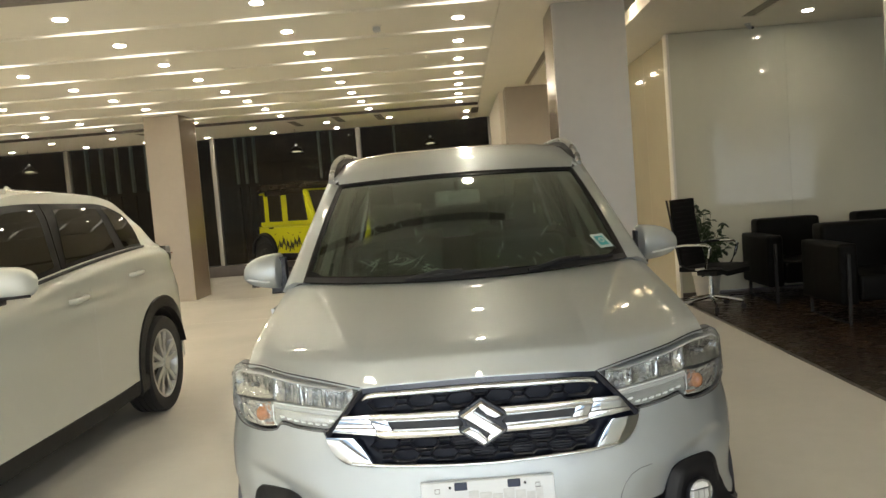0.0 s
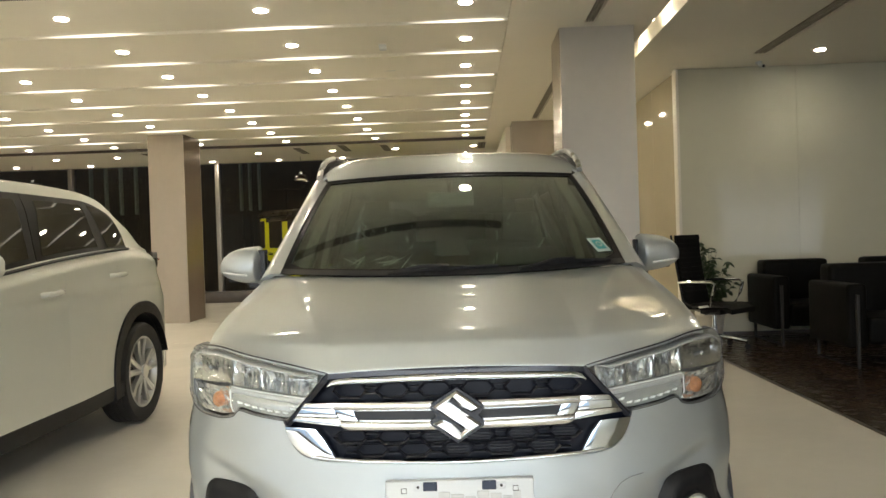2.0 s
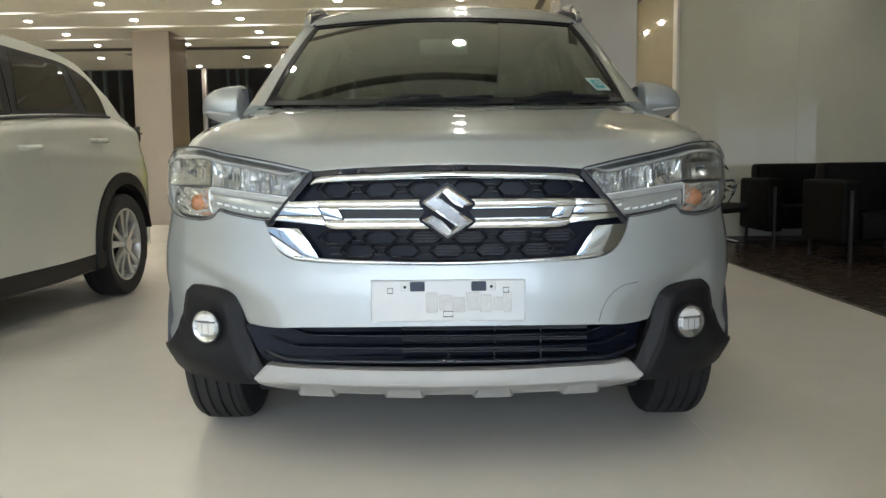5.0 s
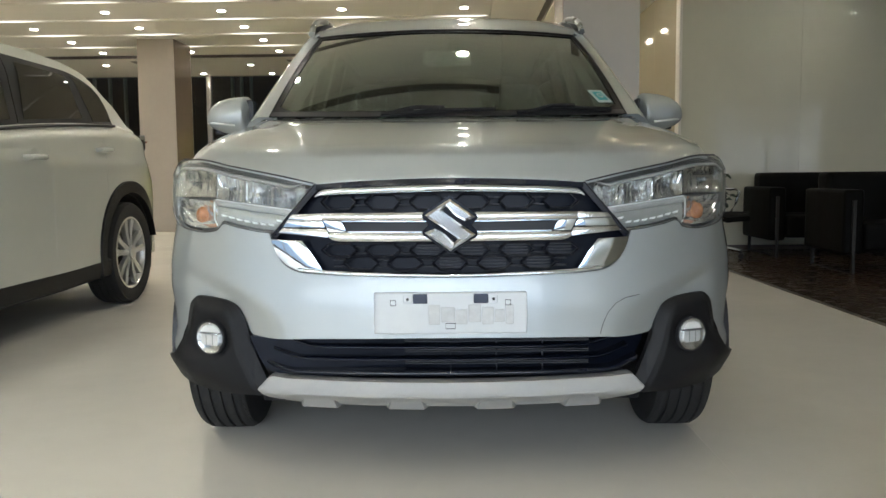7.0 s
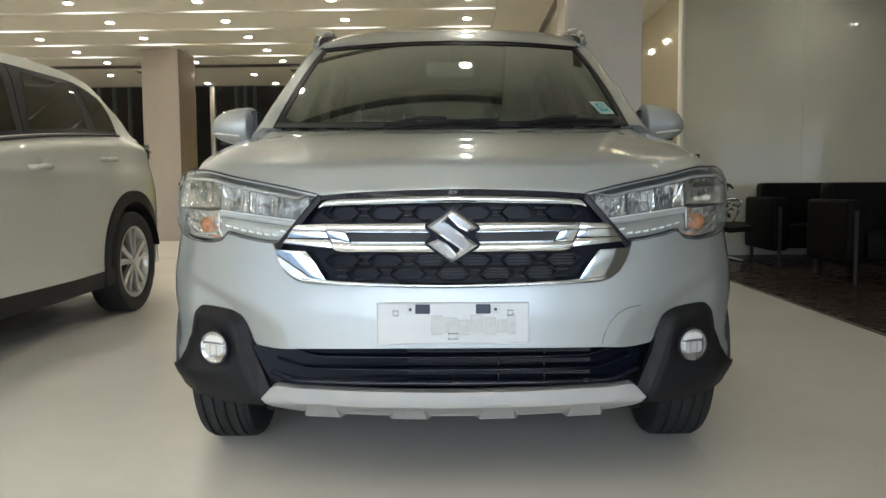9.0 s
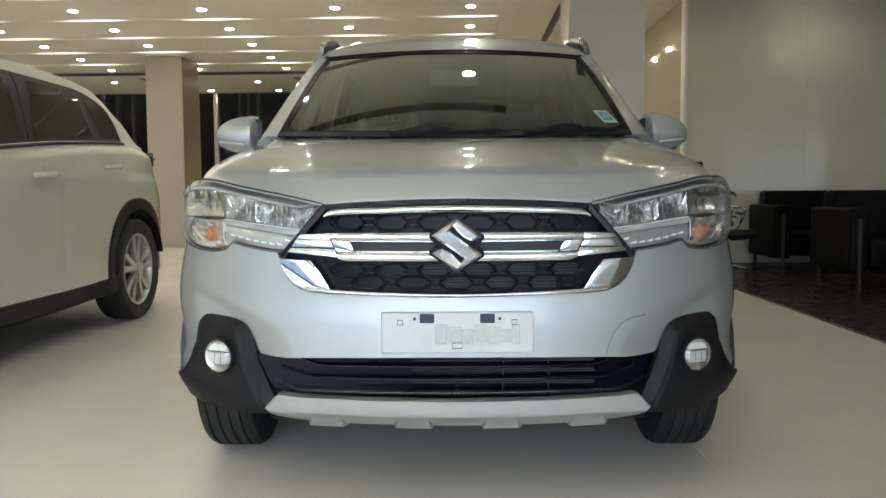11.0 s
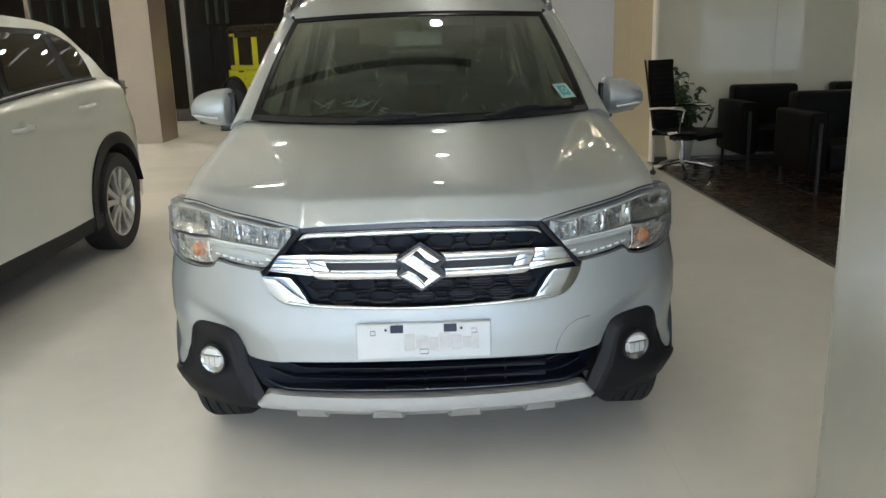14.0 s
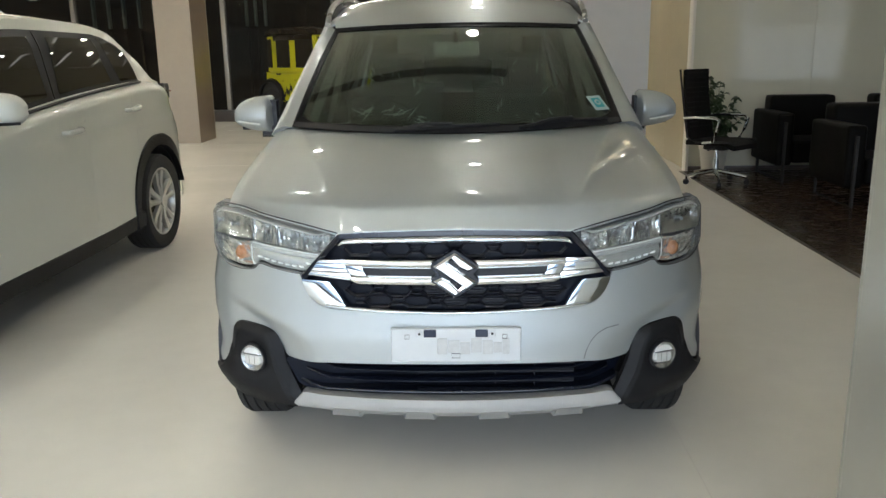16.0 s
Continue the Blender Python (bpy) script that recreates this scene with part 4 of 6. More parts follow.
for s in (-1, 1):
    part("fog_surround", strip(0.527, 0.885, cl_bot, cl_top, 0.0, 0.03, s, 110, 34, 0.0, depth=pod, inward=True), PLASTIC, car, "black grained plastic fog lamp surround")
    part("lower_lip", shell([[(s * x, plan(x) + 0.035 + 0.10 * t, 0.276 - 0.044 * math.sin(math.pi * min(1.0, t * 1.1) / 2) * ramp01(x, 0.74, 0.64)) for t in np.linspace(0, 1, 6)] for x in np.linspace(0.50, 0.76, 14)], Vector((0, 0.02, 0.012))), PLASTIC, car, "black lower lip in front of the wheel")
    fy = pod(FX, FZ) - 0.013
    fl = part("fog_lamp", lathe([(0.0455, -0.004), (0.0475, -0.006), (0.0500, -0.004), (0.0505, 0.03), (0.0, 0.03), (0.0, 0.022), (0.0450, 0.018)], 36, "y", closed=True), TRIM, car, "round projector fog lamp")
    fl.matrix_basis = pose(s * draw_in(FX, FZ), fy, FZ, 0, 0, s * 23)
    part("reflector", lathe([(0.0458, -0.0045), (0.036, 0.0000), (0.020, 0.0025), (0.0, 0.003)], 28, "y", cap=False), REFLECTOR, fl)
    part("optic", prism([(-0.030, -0.013), (-0.024, -0.022), (0.024, -0.022), (0.030, -0.013), (0.028, 0.010), (-0.028, 0.010)], lambda x, z: Vector((x, -0.006, z)), (0, 0.010, 0)), FOGWHITE, fl, "white lamp optic", smooth=False)
    part("upper_cap", prism([(-0.034, 0.0165), (0.034, 0.0165), (0.026, 0.029), (0.012, 0.036), (-0.012, 0.036), (-0.026, 0.029)], lambda x, z: Vector((x, -0.005, z)), (0, 0.008, 0)), FACETWHITE, fl, smooth=False)
    part("upper_bar", box(-0.037, 0.037, -0.0075, 0.004, 0.0125, 0.0150, 0.001, 1), LAMPBASE, fl)
    for q in (-0.011, 0.011):
        part("rib", box(q - 0.0009, q + 0.0009, -0.0070, 0.002, -0.020, 0.009), LAMPBASE, fl)
    part("lens", lathe([(0.0455, -0.006), (0.038, -0.013), (0.020, -0.018), (0.0, -0.0195)], 28, "y", cap=False), LENS, fl)

# headlamps
for s in (-1, 1):
    hb = part("headlamp", strip(0.379, 0.85, hl_bot, hl_top, 0, 0.01, s, 60, 8, depth=lambda x, z: face(x, z) + 0.010 + 0.050 * ramp01(x, 0.852, 0.80)), LAMPBASE, car, "clear headlamp with chrome reflectors and an amber indicator")
    random.seed(21)
    guide_top = lambda x: 0.793 + (min(x, 0.676) - 0.44) * 0.127 + 0.4 * max(0.0, min(x - 0.676, 0.012))
    for a, b in ((0.408, 0.495), (0.50, 0.585), (0.59, 0.68), (0.685, 0.843)):
        hi2 = lambda x: hl_top(x) - 0.004 - 0.028 * ramp01(x, 0.39, 0.46)
        lo2 = lambda x: min(hi2(x) - 0.006, max(hl_bot(x) + 0.008, guide_top(x) + 0.002))
        rows = []
        for i in range(19):
            x = a + (b - a) * i / 18
            w = 1 - (2 * i / 18 - 1) ** 2
            flute = random.uniform(-0.0020, 0.0020)
            row = []
            for j in range(7):
                v = j / 6
                z = lo2(x) + (hi2(x) - lo2(x)) * v
                row.append((s * x, face(x, z) + 0.012 + 0.014 * ramp01(x, 0.846, 0.80) + 0.026 * w * (1 - (2 * v - 1) ** 2) + flute + random.uniform(-0.0007, 0.0007), z))
            rows.append(row)
        part("reflector", shell(rows, Vector((0, 0.003, 0))), REFLECTOR, hb, smooth=False)
        cx2 = (a + b) / 2
        cz2 = (lo2(cx2) + hi2(cx2)) / 2
        part("bulb_shield", lathe([(0.0, -0.008), (0.005, -0.007), (0.007, 0.0), (0.006, 0.02), (0.0, 0.02)], 14, "y", at=(s * cx2, face(cx2, cz2) + 0.036, cz2)), LAMPBASE, hb)
        part("divider", strip(b + 0.001, b + 0.003, lo2, hi2, -0.022, 0.04, s, 2, 4), LAMPBASE, hb)
    part("top_trim", strip(0.405, 0.835, lambda x: hl_top(x) - 0.004 - 0.026 * ramp01(x, 0.39, 0.46), lambda x: hl_top(x) - 0.002 - 0.019 * ramp01(x, 0.39, 0.46), -0.014, 0.03, s, 50, 4, 0.005), LENSEDGE, hb, "pale clear trim along the top")
    part("light_guide", strip(0.445, 0.674, lambda x: hl_bot(x) + 0.005, lambda x: max(hl_bot(x) + 0.008, guide_top(x) - 0.020), -0.014, 0.02, s, 46, 6, 0.006), CLEARBAR, hb, "clear daytime light bar")
    part("light_blade", strip(0.438, 0.678, lambda x: max(hl_bot(x) + 0.004, guide_top(x) - 0.018), lambda x: max(hl_bot(x) + 0.006, guide_top(x)), -0.006, 0.03, s, 46, 5, 0.006), LENSEDGE, hb, "pale clear blade over the light bar")
    # white tube painted for the highlight along the light bar's edge
    edge = [(x, max(hl_bot(x) + 0.006, guide_top(x))) for x in np.linspace(0.445, 0.674, 24)] + [(0.681, guide_top(0.68) - 0.012), (0.681, hl_bot(0.678) + 0.03), (0.672, hl_bot(0.672) + 0.010)]
    part("light_guide_edge", tube([(s * x, face(x, z) + 0.004, z) for x, z in edge], 0.0020, 6), PALE, hb)
    for q in range(8):
        x = 0.480 + 0.0240 * q
        z = hl_bot(x) + 0.020
        part("led", prism([(-0.008, -0.004), (0.006, -0.002), (0.009, 0.004), (-0.006, 0.001)], lambda u, w: Vector((s * (x + u), face(x, z) + 0.001, z + w)), (0, 0.012, 0)), PALE, hb, smooth=False)
    rows = []
    for i in range(13):
        x = 0.680 + (0.846 - 0.680) * i / 12
        row = []
        for j in range(9):
            z = hl_bot(x) + 0.008 + (min(0.824, hl_bot(x) + 0.088) - hl_bot(x) - 0.008) * j / 8
            row.append((s * x, face(x, z) + 0.020 + 0.012 * (1 - (2 * j / 8 - 1) ** 2) + random.uniform(-0.0045, 0.0045), z))
        rows.append(row)
    part("indicator", shell(rows, Vector((0, 0.003, 0))), FACETS, hb, smooth=False)
    bz = 0.777
    bulb = part("indicator_bulb", lathe([(0.0, -0.016), (0.010, -0.014), (0.019, -0.006), (0.022, 0.004), (0.0, 0.010)], 20, "y"), AMBER, hb, "amber indicator bulb")
    bulb.matrix_basis = pose(s * 0.731, face(0.731, bz) + 0.026, bz, 0, 0, s * 14) @ Matrix.Diagonal((0.95, 1.0, 1.15, 1))
    part("lens", strip(0.381, 0.848, lambda x: hl_bot(x) + 0.001, lambda x: hl_top(x) - 0.001, 0.0, 0.003, s, 80, 10, 0.004), LENS, hb)
    bm = bmesh.new()
    out = [(x, hl_top(x)) for x in np.linspace(0.379, 0.85, 26)] + [(x, hl_bot(x)) for x in np.linspace(0.85, 0.379, 40)]
    tube([(s * x, face(x, z) + 0.0005, z) for x, z in out], 0.0014, 6, True, bm)
    part("seal", bm, LAMPBASE, hb)
    part("upper_gap", tube([(s * x, face(x, hl_top(x)) - 0.001, hl_top(x) + 0.002) for x in np.linspace(0.379, 0.80, 40)], 0.0022, 6), TRIM, hb)
    part("lower_gap", tube([(s * x, face(x, hl_bot(x)) - 0.0005, hl_bot(x) - 0.003) for x in np.linspace(0.385, 0.845, 50)], 0.0013, 6), TRIM, hb)

# bonnet
hood_front = lambda x: (k_hood(x) if x < 0.374 else hl_top(x) + 0.003)
cowl_y = lambda x: 0.865 + 0.20 * (x / 0.70) ** 2
cowl_z = lambda x: 1.102 + 0.014 * (x / 0.70) ** 2 - 0.16 * max(0.0, x - 0.70)


# slope of the bonnet along its middle: a steep front lip, then a gently falling rise to the windscreen
_y = np.linspace(0.0, 1.0, 401)
_slope = np.interp(_y, [0.0, 0.048, 0.056, 0.075, 0.15, 0.28, 0.48, 0.72, 1.0], [1.50, 1.44, 0.66, 0.45, 0.232, 0.220, 0.176, 0.140, 0.116])
_rise = np.concatenate([[0.0], np.cumsum((_slope[1:] + _slope[:-1]) / 2) / 400])
_rise /= _rise[-1]
mid_rise = lambda v: float(np.interp(v, _y, _rise))
edge_rise = curve((0, 0), (0.10, 0.17), (0.25, 0.36), (0.45, 0.545), (0.68, 0.73), (1, 1))


def hood_point(u, v):
    xf, xb = 0.770 * u, 0.790 * u
    zf = hood_front(abs(xf)) + 0.003
    yf = face(xf, zf) - 0.002
    x = xf + (xb - xf) * v ** 0.7
    y = yf + (cowl_y(abs(xb)) - yf) * v
    zb = cowl_z(abs(xb))
    cr = 0.385 + 0.29 * v
    rim = 0.770 + 0.020 * v ** 0.7
    e = max(0.0, (abs(x) - cr) / (rim - cr))
    g = mid_rise(v) * (1 - e) + edge_rise(v) * e
    z = zf + (zb - zf) * g
    z -= 0.010 * math.sin(math.pi * min(1.0, e) ** 0.7) * ramp01(v, 0.0, 0.35) * ramp01(v, 1.0, 0.7)
    z -= 0.005 * ramp01(abs(u), 0.94, 1.0)
    return (x, y, z)


part("bonnet", shell([[hood_point(-1 + 2 * i / 180, (j / 90) ** 1.5) for j in range(91)] for i in range(181)], Vector((0, 0, -0.012))), SILVER, car)

# flanks with wheel arches
AX = (0.68, 3.46)
fw = curve((0.18, 0.76), (0.26, 0.82), (0.33, 0.862), (0.40, 0.888), (0.60, 0.895), (0.86, 0.895), (1.2, 0.888), (3.2, 0.888), (3.6, 0.895), (4.1, 0.88), (4.36, 0.80), (4.43, 0.70))
ftop = curve((0.33, 0.935), (0.5, 0.985), (0.73, 1.045), (0.95, 1.10), (1.05, 1.115), (1.4, 1.06), (2.4, 1.08), (3.6, 1.11), (4.43, 1.10))
fin = curve((0.33, 0.77), (1.05, 0.785), (1.15, 0.788), (1.4, 0.80), (3.6, 0.80), (4.3, 0.72), (4.43, 0.62))
edge0, edge1 = hood_point(1, 0)[1], hood_point(1, 1)[1]


def fender_edge(y):
    if y < edge1:
        p = hood_point(1, min(1.0, max(0.0, (y - edge0) / (edge1 - edge0))))
        return p[0] + 0.002, p[2] - 0.002
    return fin(y), ftop(y)


for s in (-1, 1):
    bm = bmesh.new()
    ny, nz = 140, 20
    G = []
    for i in range(ny + 1):
        y = 0.33 + (4.43 - 0.33) * i / ny
        w = fw(y)
        xi, zt = fender_edge(y)
        row = []
        for j in range(nz + 1):
            v = j / nz
            z = 0.26 + (zt - 0.26) * v
            row.append(bm.verts.new((s * (xi + (w - xi) * (1 - v ** 4) - 0.02 * max(0, 0.25 - v) - tuck(z) * ramp01(v, 1.0, 0.8) * ramp01(y, 1.3, 0.6)), y, z)))
        G.append(row)
    for i in range(ny):
        for j in range(nz):
            c = (G[i][j].co + G[i + 1][j + 1].co) / 2
            if any((c.y - a) ** 2 + (c.z - 0.33) ** 2 < 0.372 ** 2 for a in AX):
                continue
            bm.faces.new((G[i][j], G[i + 1][j], G[i + 1][j + 1], G[i][j + 1]))
    bmesh.ops.delete(bm, geom=[v for v in bm.verts if not v.link_faces], context="VERTS")
    part("side_body", bm, SILVER, car)
    for a in AX:
        rows = []
        for i in range(29):
            t = math.pi * (-0.06 + 1.12 * i / 28)
            c, q = math.cos(t), math.sin(t)
            o = min(fw(a), fw(a + 0.40 * c)) - tuck(max(0.22, 0.33 + 0.38 * q)) * ramp01(a + 0.4 * c, 1.0, 0.5)
            rows.append([(s * (o - 0.04), a + 0.34 * c, 0.33 + 0.34 * q), (s * (o + 0.006), a + 0.345 * c, 0.33 + 0.345 * q), (s * (o + 0.006), a + 0.395 * c, 0.33 + 0.395 * q), (s * (o - 0.01), a + 0.402 * c, 0.33 + 0.402 * q)])
        part("arch_cladding", shell(rows, Vector((-s * 0.01, 0, 0))), PLASTIC, car)
        bm = bmesh.new()
        rows = [[(s * 0.60, a + 0.365 * math.cos(t), 0.33 + 0.365 * math.sin(t)), (s * (fw(a) - 0.02), a + 0.365 * math.cos(t), 0.33 + 0.365 * math.sin(t))] for t in (math.pi * i / 20 for i in range(21))]
        part("arch_liner", shell(rows, Vector((0, 0, 0.01))), TRIM, car)
        wheel(car, s * 0.762, a, 0.327, s, 0.328, 0.178, 0.215, 10)
    part("sill_cladding", box(s * 0.80, s * 0.905, 1.09, 3.04, 0.20, 0.36, 0.03), PLASTIC, car)
    part("door", box(s * 0.884, s * 0.892, 1.20, 2.22, 0.42, 1.00, 0.003, 1), SILVER, car)
    part("door", box(s * 0.884, s * 0.892, 2.235, 3.18, 0.42, 1.00, 0.003, 1), SILVER, car)
    for y in (2.02, 3.02):
        part("door_handle", box(s * 0.892, s * 0.925, y - 0.10, y + 0.06, 0.90, 0.93, 0.01), SILVER, car)

# glasshouse
def ws_point(u, v):
    x = (0.705 + (0.607 - 0.705) * v) * u
    y0, y1 = 0.872 + 0.19 * u * u, 1.668 + 0.105 * u * u
    z0, z1 = 1.106 + 0.018 * u * u, 1.558 - 0.014 * u * u
    b = 4 * v * (1 - v)
    return (x, y0 + (y1 - y0) * v - 0.012 * b, z0 + (z1 - z0) * v + 0.016 * b)


part("windscreen", shell([[ws_point(-1 + 2 * i / 40, j / 20) for j in range(21)] for i in range(41)], Vector((0, 0.003, -0.004))), WINDSCREEN, car, "green tinted windscreen")


def band(us, vs, d, m, name, label=""):
    part(name, shell([[Vector(ws_point(u, v)) + Vector((0, d * 0.5, -d)) for v in vs] for u in us], Vector((0, 0.002, -0.003))), m, car, label)


U = list(np.linspace(-1, 1, 41))
V = list(np.linspace(0, 1, 15))
FRIT = [(u, 0.046 + 0.040 * ramp01(abs(u), 0.86, 0.965) ** 2) for u in np.linspace(-0.985, 0.985, 61)]
part("windscreen_border", shell([[Vector(ws_point(u, v * q)) + Vector((0, -0.0015, 0.003)) for q in (0.0, 0.35, 0.7, 1.0)] for u, v in FRIT], Vector((0, 0.001, -0.002))), FRITBLACK, car, "black windscreen border")
band(U, [0.968, 0.98, 0.99, 1.0], -0.003, FRITBLACK, "windscreen_border")
band(U, [-0.005, 0.010, 0.022, 0.034], -0.005, TRIM, "cowl_edge")
band([-1, -0.985, -0.970], V, -0.003, FRITBLACK, "windscreen_border")
band([0.970, 0.985, 1], V, -0.003, FRITBLACK, "windscreen_border")

roof_z = curve((1.66, 1.563), (1.8, 1.620), (2.0, 1.682), (2.3, 1.732), (2.8, 1.754), (3.4, 1.742), (4.0, 1.685), (4.3, 1.585))
roof_w = curve((1.66, 0.607), (1.8, 0.63), (2.3, 0.665), (3.4, 0.665), (4.3, 0.60))


def roof_point(u, v):
    y = 1.672 + (4.30 - 1.672) * v + 0.105 * u * u * (1 - v) ** 6
    yy = 1.672 + (4.30 - 1.672) * v
    return (roof_w(yy) * u, y, roof_z(yy) - 0.014 * u * u - 0.038 * abs(u) ** 5 * ramp01(v, 0.0, 0.15))


part("roof", shell([[roof_point(-1 + 2 * i / 40, j / 40) for j in range(41)] for i in range(41)], Vector((0, 0, -0.03))), SILVER, car)
part("roof_seal", tube([Vector(ws_point(u, 1.0)) + Vector((0, 0.002, 0.005)) for u in U], 0.007, 6), TRIM, car)
for s in (-1, 1):
    rows = []
    for j in range(21):
        v = j / 20
        a = Vector(ws_point(s, v))
        o = Vector((s * (0.818 + (0.690 - 0.818) * v), 1.12 + (1.90 - 1.12) * v, 1.085 + (1.565 - 1.085) * v))
        rows.append([a, a + (o - a) * 0.35 + Vector((s * 0.014, -0.01, 0.016)), a + (o - a) * 0.7 + Vector((s * 0.014, -0.004, 0.010)), o])
    part("front_pillar", shell(rows, Vector((-s * 0.02, 0.01, -0.01))), SILVER, car)
    bm = bmesh.new()
    tube([Vector(ws_point(s, v)) + Vector((s * 0.003, -0.001, 0.002)) for v in V], 0.0045, 6, False, bm)
    part("windscreen_seal", bm, TRIM, car)
    low = curve((1.14, 1.085), (2.4, 1.085), (3.6, 1.115), (4.25, 1.14))
    for a, b in ((1.30, 2.16), (2.24, 3.10), (3.18, 4.05)):
        rows = []
        for i in range(9):
            y = a + (b - a) * i / 8
            z0 = low(y) + 0.01
            z1 = min(roof_z(max(y, 1.7)) - 0.075, 1.085 + (y - 1.12) * 0.60)
            row = []
            for j in range(7):
                v = j / 6
                z = z0 + (z1 - z0) * v
                row.append((s * (0.80 - 0.135 * (z - 1.08) / 0.52), y, z))
            rows.append(row)
        part("side_window", shell(rows, Vector((-s * 0.004, 0, 0))), SIDEDARK, car, "dark side window")
    for a in (2.20, 3.14, 4.14):
        rows = []
        for w2 in (-0.045, 0.045 if a < 4 else 0.15):
            y = a + w2
            z0, z1 = low(y), roof_z(max(y, 1.7)) - 0.045
            rows.append([(s * (0.803 - 0.135 * (z - 1.08) / 0.52), y, z) for z in np.linspace(z0, z1, 6)])
        part("side_pillar", shell(rows, Vector((-s * 0.02, 0, 0))), TRIM if a < 4 else SILVER, car)
    rows = []
    for y in np.linspace(1.32, 4.20, 30):
        z1 = min(roof_z(max(y, 1.7)) - 0.075, 1.085 + (y - 1.12) * 0.60)
        z2 = min(roof_z(max(y, 1.7)) - 0.035, 1.125 + (y - 1.12) * 0.60)
        rows.append([(s * (0.802 - 0.135 * (z - 1.08) / 0.52), y, z) for z in (z1 - 0.012, (z1 + z2) / 2, z2)])
    part("window_top_frame", shell(rows, Vector((-s * 0.03, 0, 0))), TRIM, car)
    rows = []
    for v in np.linspace(0.03, 0.97, 30):
        a = Vector(roof_point(s, v))
        rows.append([a, a + Vector((s * 0.022, 0, -0.012)), a + Vector((s * 0.036, 0, -0.040)), a + Vector((s * 0.040, 0, -0.065))])
    part("roof_side", shell(rows, Vector((-s * 0.012, 0, -0.004))), SILVER, car)
    # roof rail
    pts = [(s * 0.652, 1.79, 1.572), (s * 0.656, 1.86, 1.612), (s * 0.658, 1.97, 1.656), (s * 0.658, 2.12, 1.694), (s * 0.656, 2.30, 1.722), (s * 0.654, 2.55, 1.740), (s * 0.65, 3.0, 1.748), (s * 0.648, 3.6, 1.738), (s * 0.64, 3.85, 1.70), (s * 0.635, 3.95, 1.645)]
    part("roof_rail", tube(pts, 0.0145, 10), RAIL, car, "silver roof rail")
    part("rail_foot", prism([(1.92, 1.590), (2.10, 1.668), (2.28, 1.706), (2.50, 1.728), (3.2, 1.735), (3.7, 1.71), (3.7, 1.62), (2.50, 1.60), (2.10, 1.56)], lambda y, z: Vector((s * 0.632, y, z)), (s * 0.022, 0, 0)), TRIM, car, smooth=False)
    # door mirror
    mx = 0.842 if s > 0 else 0.870
    rows = []
    for i in range(25):
        t = i / 24
        x = mx + 0.197 * t
        hz = 0.088 * min(1.0, 0.82 + 2.0 * t) * (1 - (max(0, t - 0.1) / 0.9) ** 3.0) ** 0.5
        hy = 0.085 * (1 - t ** 3) ** 0.5 * min(1.0, 0.6 + 3.0 * t) + 0.002
        cz = 1.156 - 0.012 * t
        rows.append([(s * x, 1.44 - hy * max(0, math.cos(a)) ** 0.8, cz + hz * math.sin(a) * (1.0 if math.sin(a) > 0 else 1.0 - 0.30 * t)) for a in np.linspace(-math.pi / 2, math.pi / 2, 17)])
    mi = part("door_mirror", shell(rows, Vector((0, 0.02, 0))), SILVER, car, "silver door mirror housing")
    part("mirror_back", box(s * (mx + 0.04), s * (mx + 0.16), 1.462, 1.475, 1.085, 1.215, 0.006), TRIM, mi)
    part("mirror_inner", box(s * (mx - 0.012), s * (mx + 0.003), 1.395, 1.458, 1.090, 1.218, 0.006), TRIM, mi)
    part("indicator_strip", tube([(s * (mx + 0.055 + 0.132 * t), 1.352 + 0.07 * t ** 3, 1.112 + 0.016 * t) for t in np.linspace(0, 1, 9)], 0.005, 6), SMOKE, mi)
    part("mirror_foot", box(s * 0.80, s * (mx + 0.05), 1.415, 1.455, 1.058, 1.082, 0.010), TRIM, mi)
    # tail lamp
    part("tail_lamp", box(s * 0.70, s * 0.83, 4.30, 4.42, 0.82, 1.06, 0.03), TAILRED, car)

part("tailgate", shell([[(x, 4.45 - 0.16 * ramp01(z, 1.1, 1.6) - 0.06 * (x / 0.7) ** 2, z) for z in np.linspace(0.55, 1.585, 14)] for x in np.linspace(-0.71, 0.71, 15)], Vector((0, -0.03, 0))), SILVER, car)
part("rear_window", shell([[(x, 4.465 - 0.16 * ramp01(z, 1.1, 1.6) - 0.06 * (x / 0.7) ** 2, z) for z in np.linspace(1.12, 1.5, 8)] for x in np.linspace(-0.56, 0.56, 11)], Vector((0, -0.006, 0))), DARKGLASS, car)
part("rear_bumper", box(-0.86, 0.86, 4.15, 4.47, 0.30, 0.62, 0.06, 3), SILVER, car)

# cowl, wipers, cabin
part("cowl", shell([[(x, cowl_y(abs(x)) - 0.012 + 0.06 * t, cowl_z(abs(x)) - 0.012 - 0.006 * t) for t in (0, 0.5, 1)] for x in np.linspace(-0.72, 0.72, 31)], Vector((0, 0, -0.02))), TRIM, car)
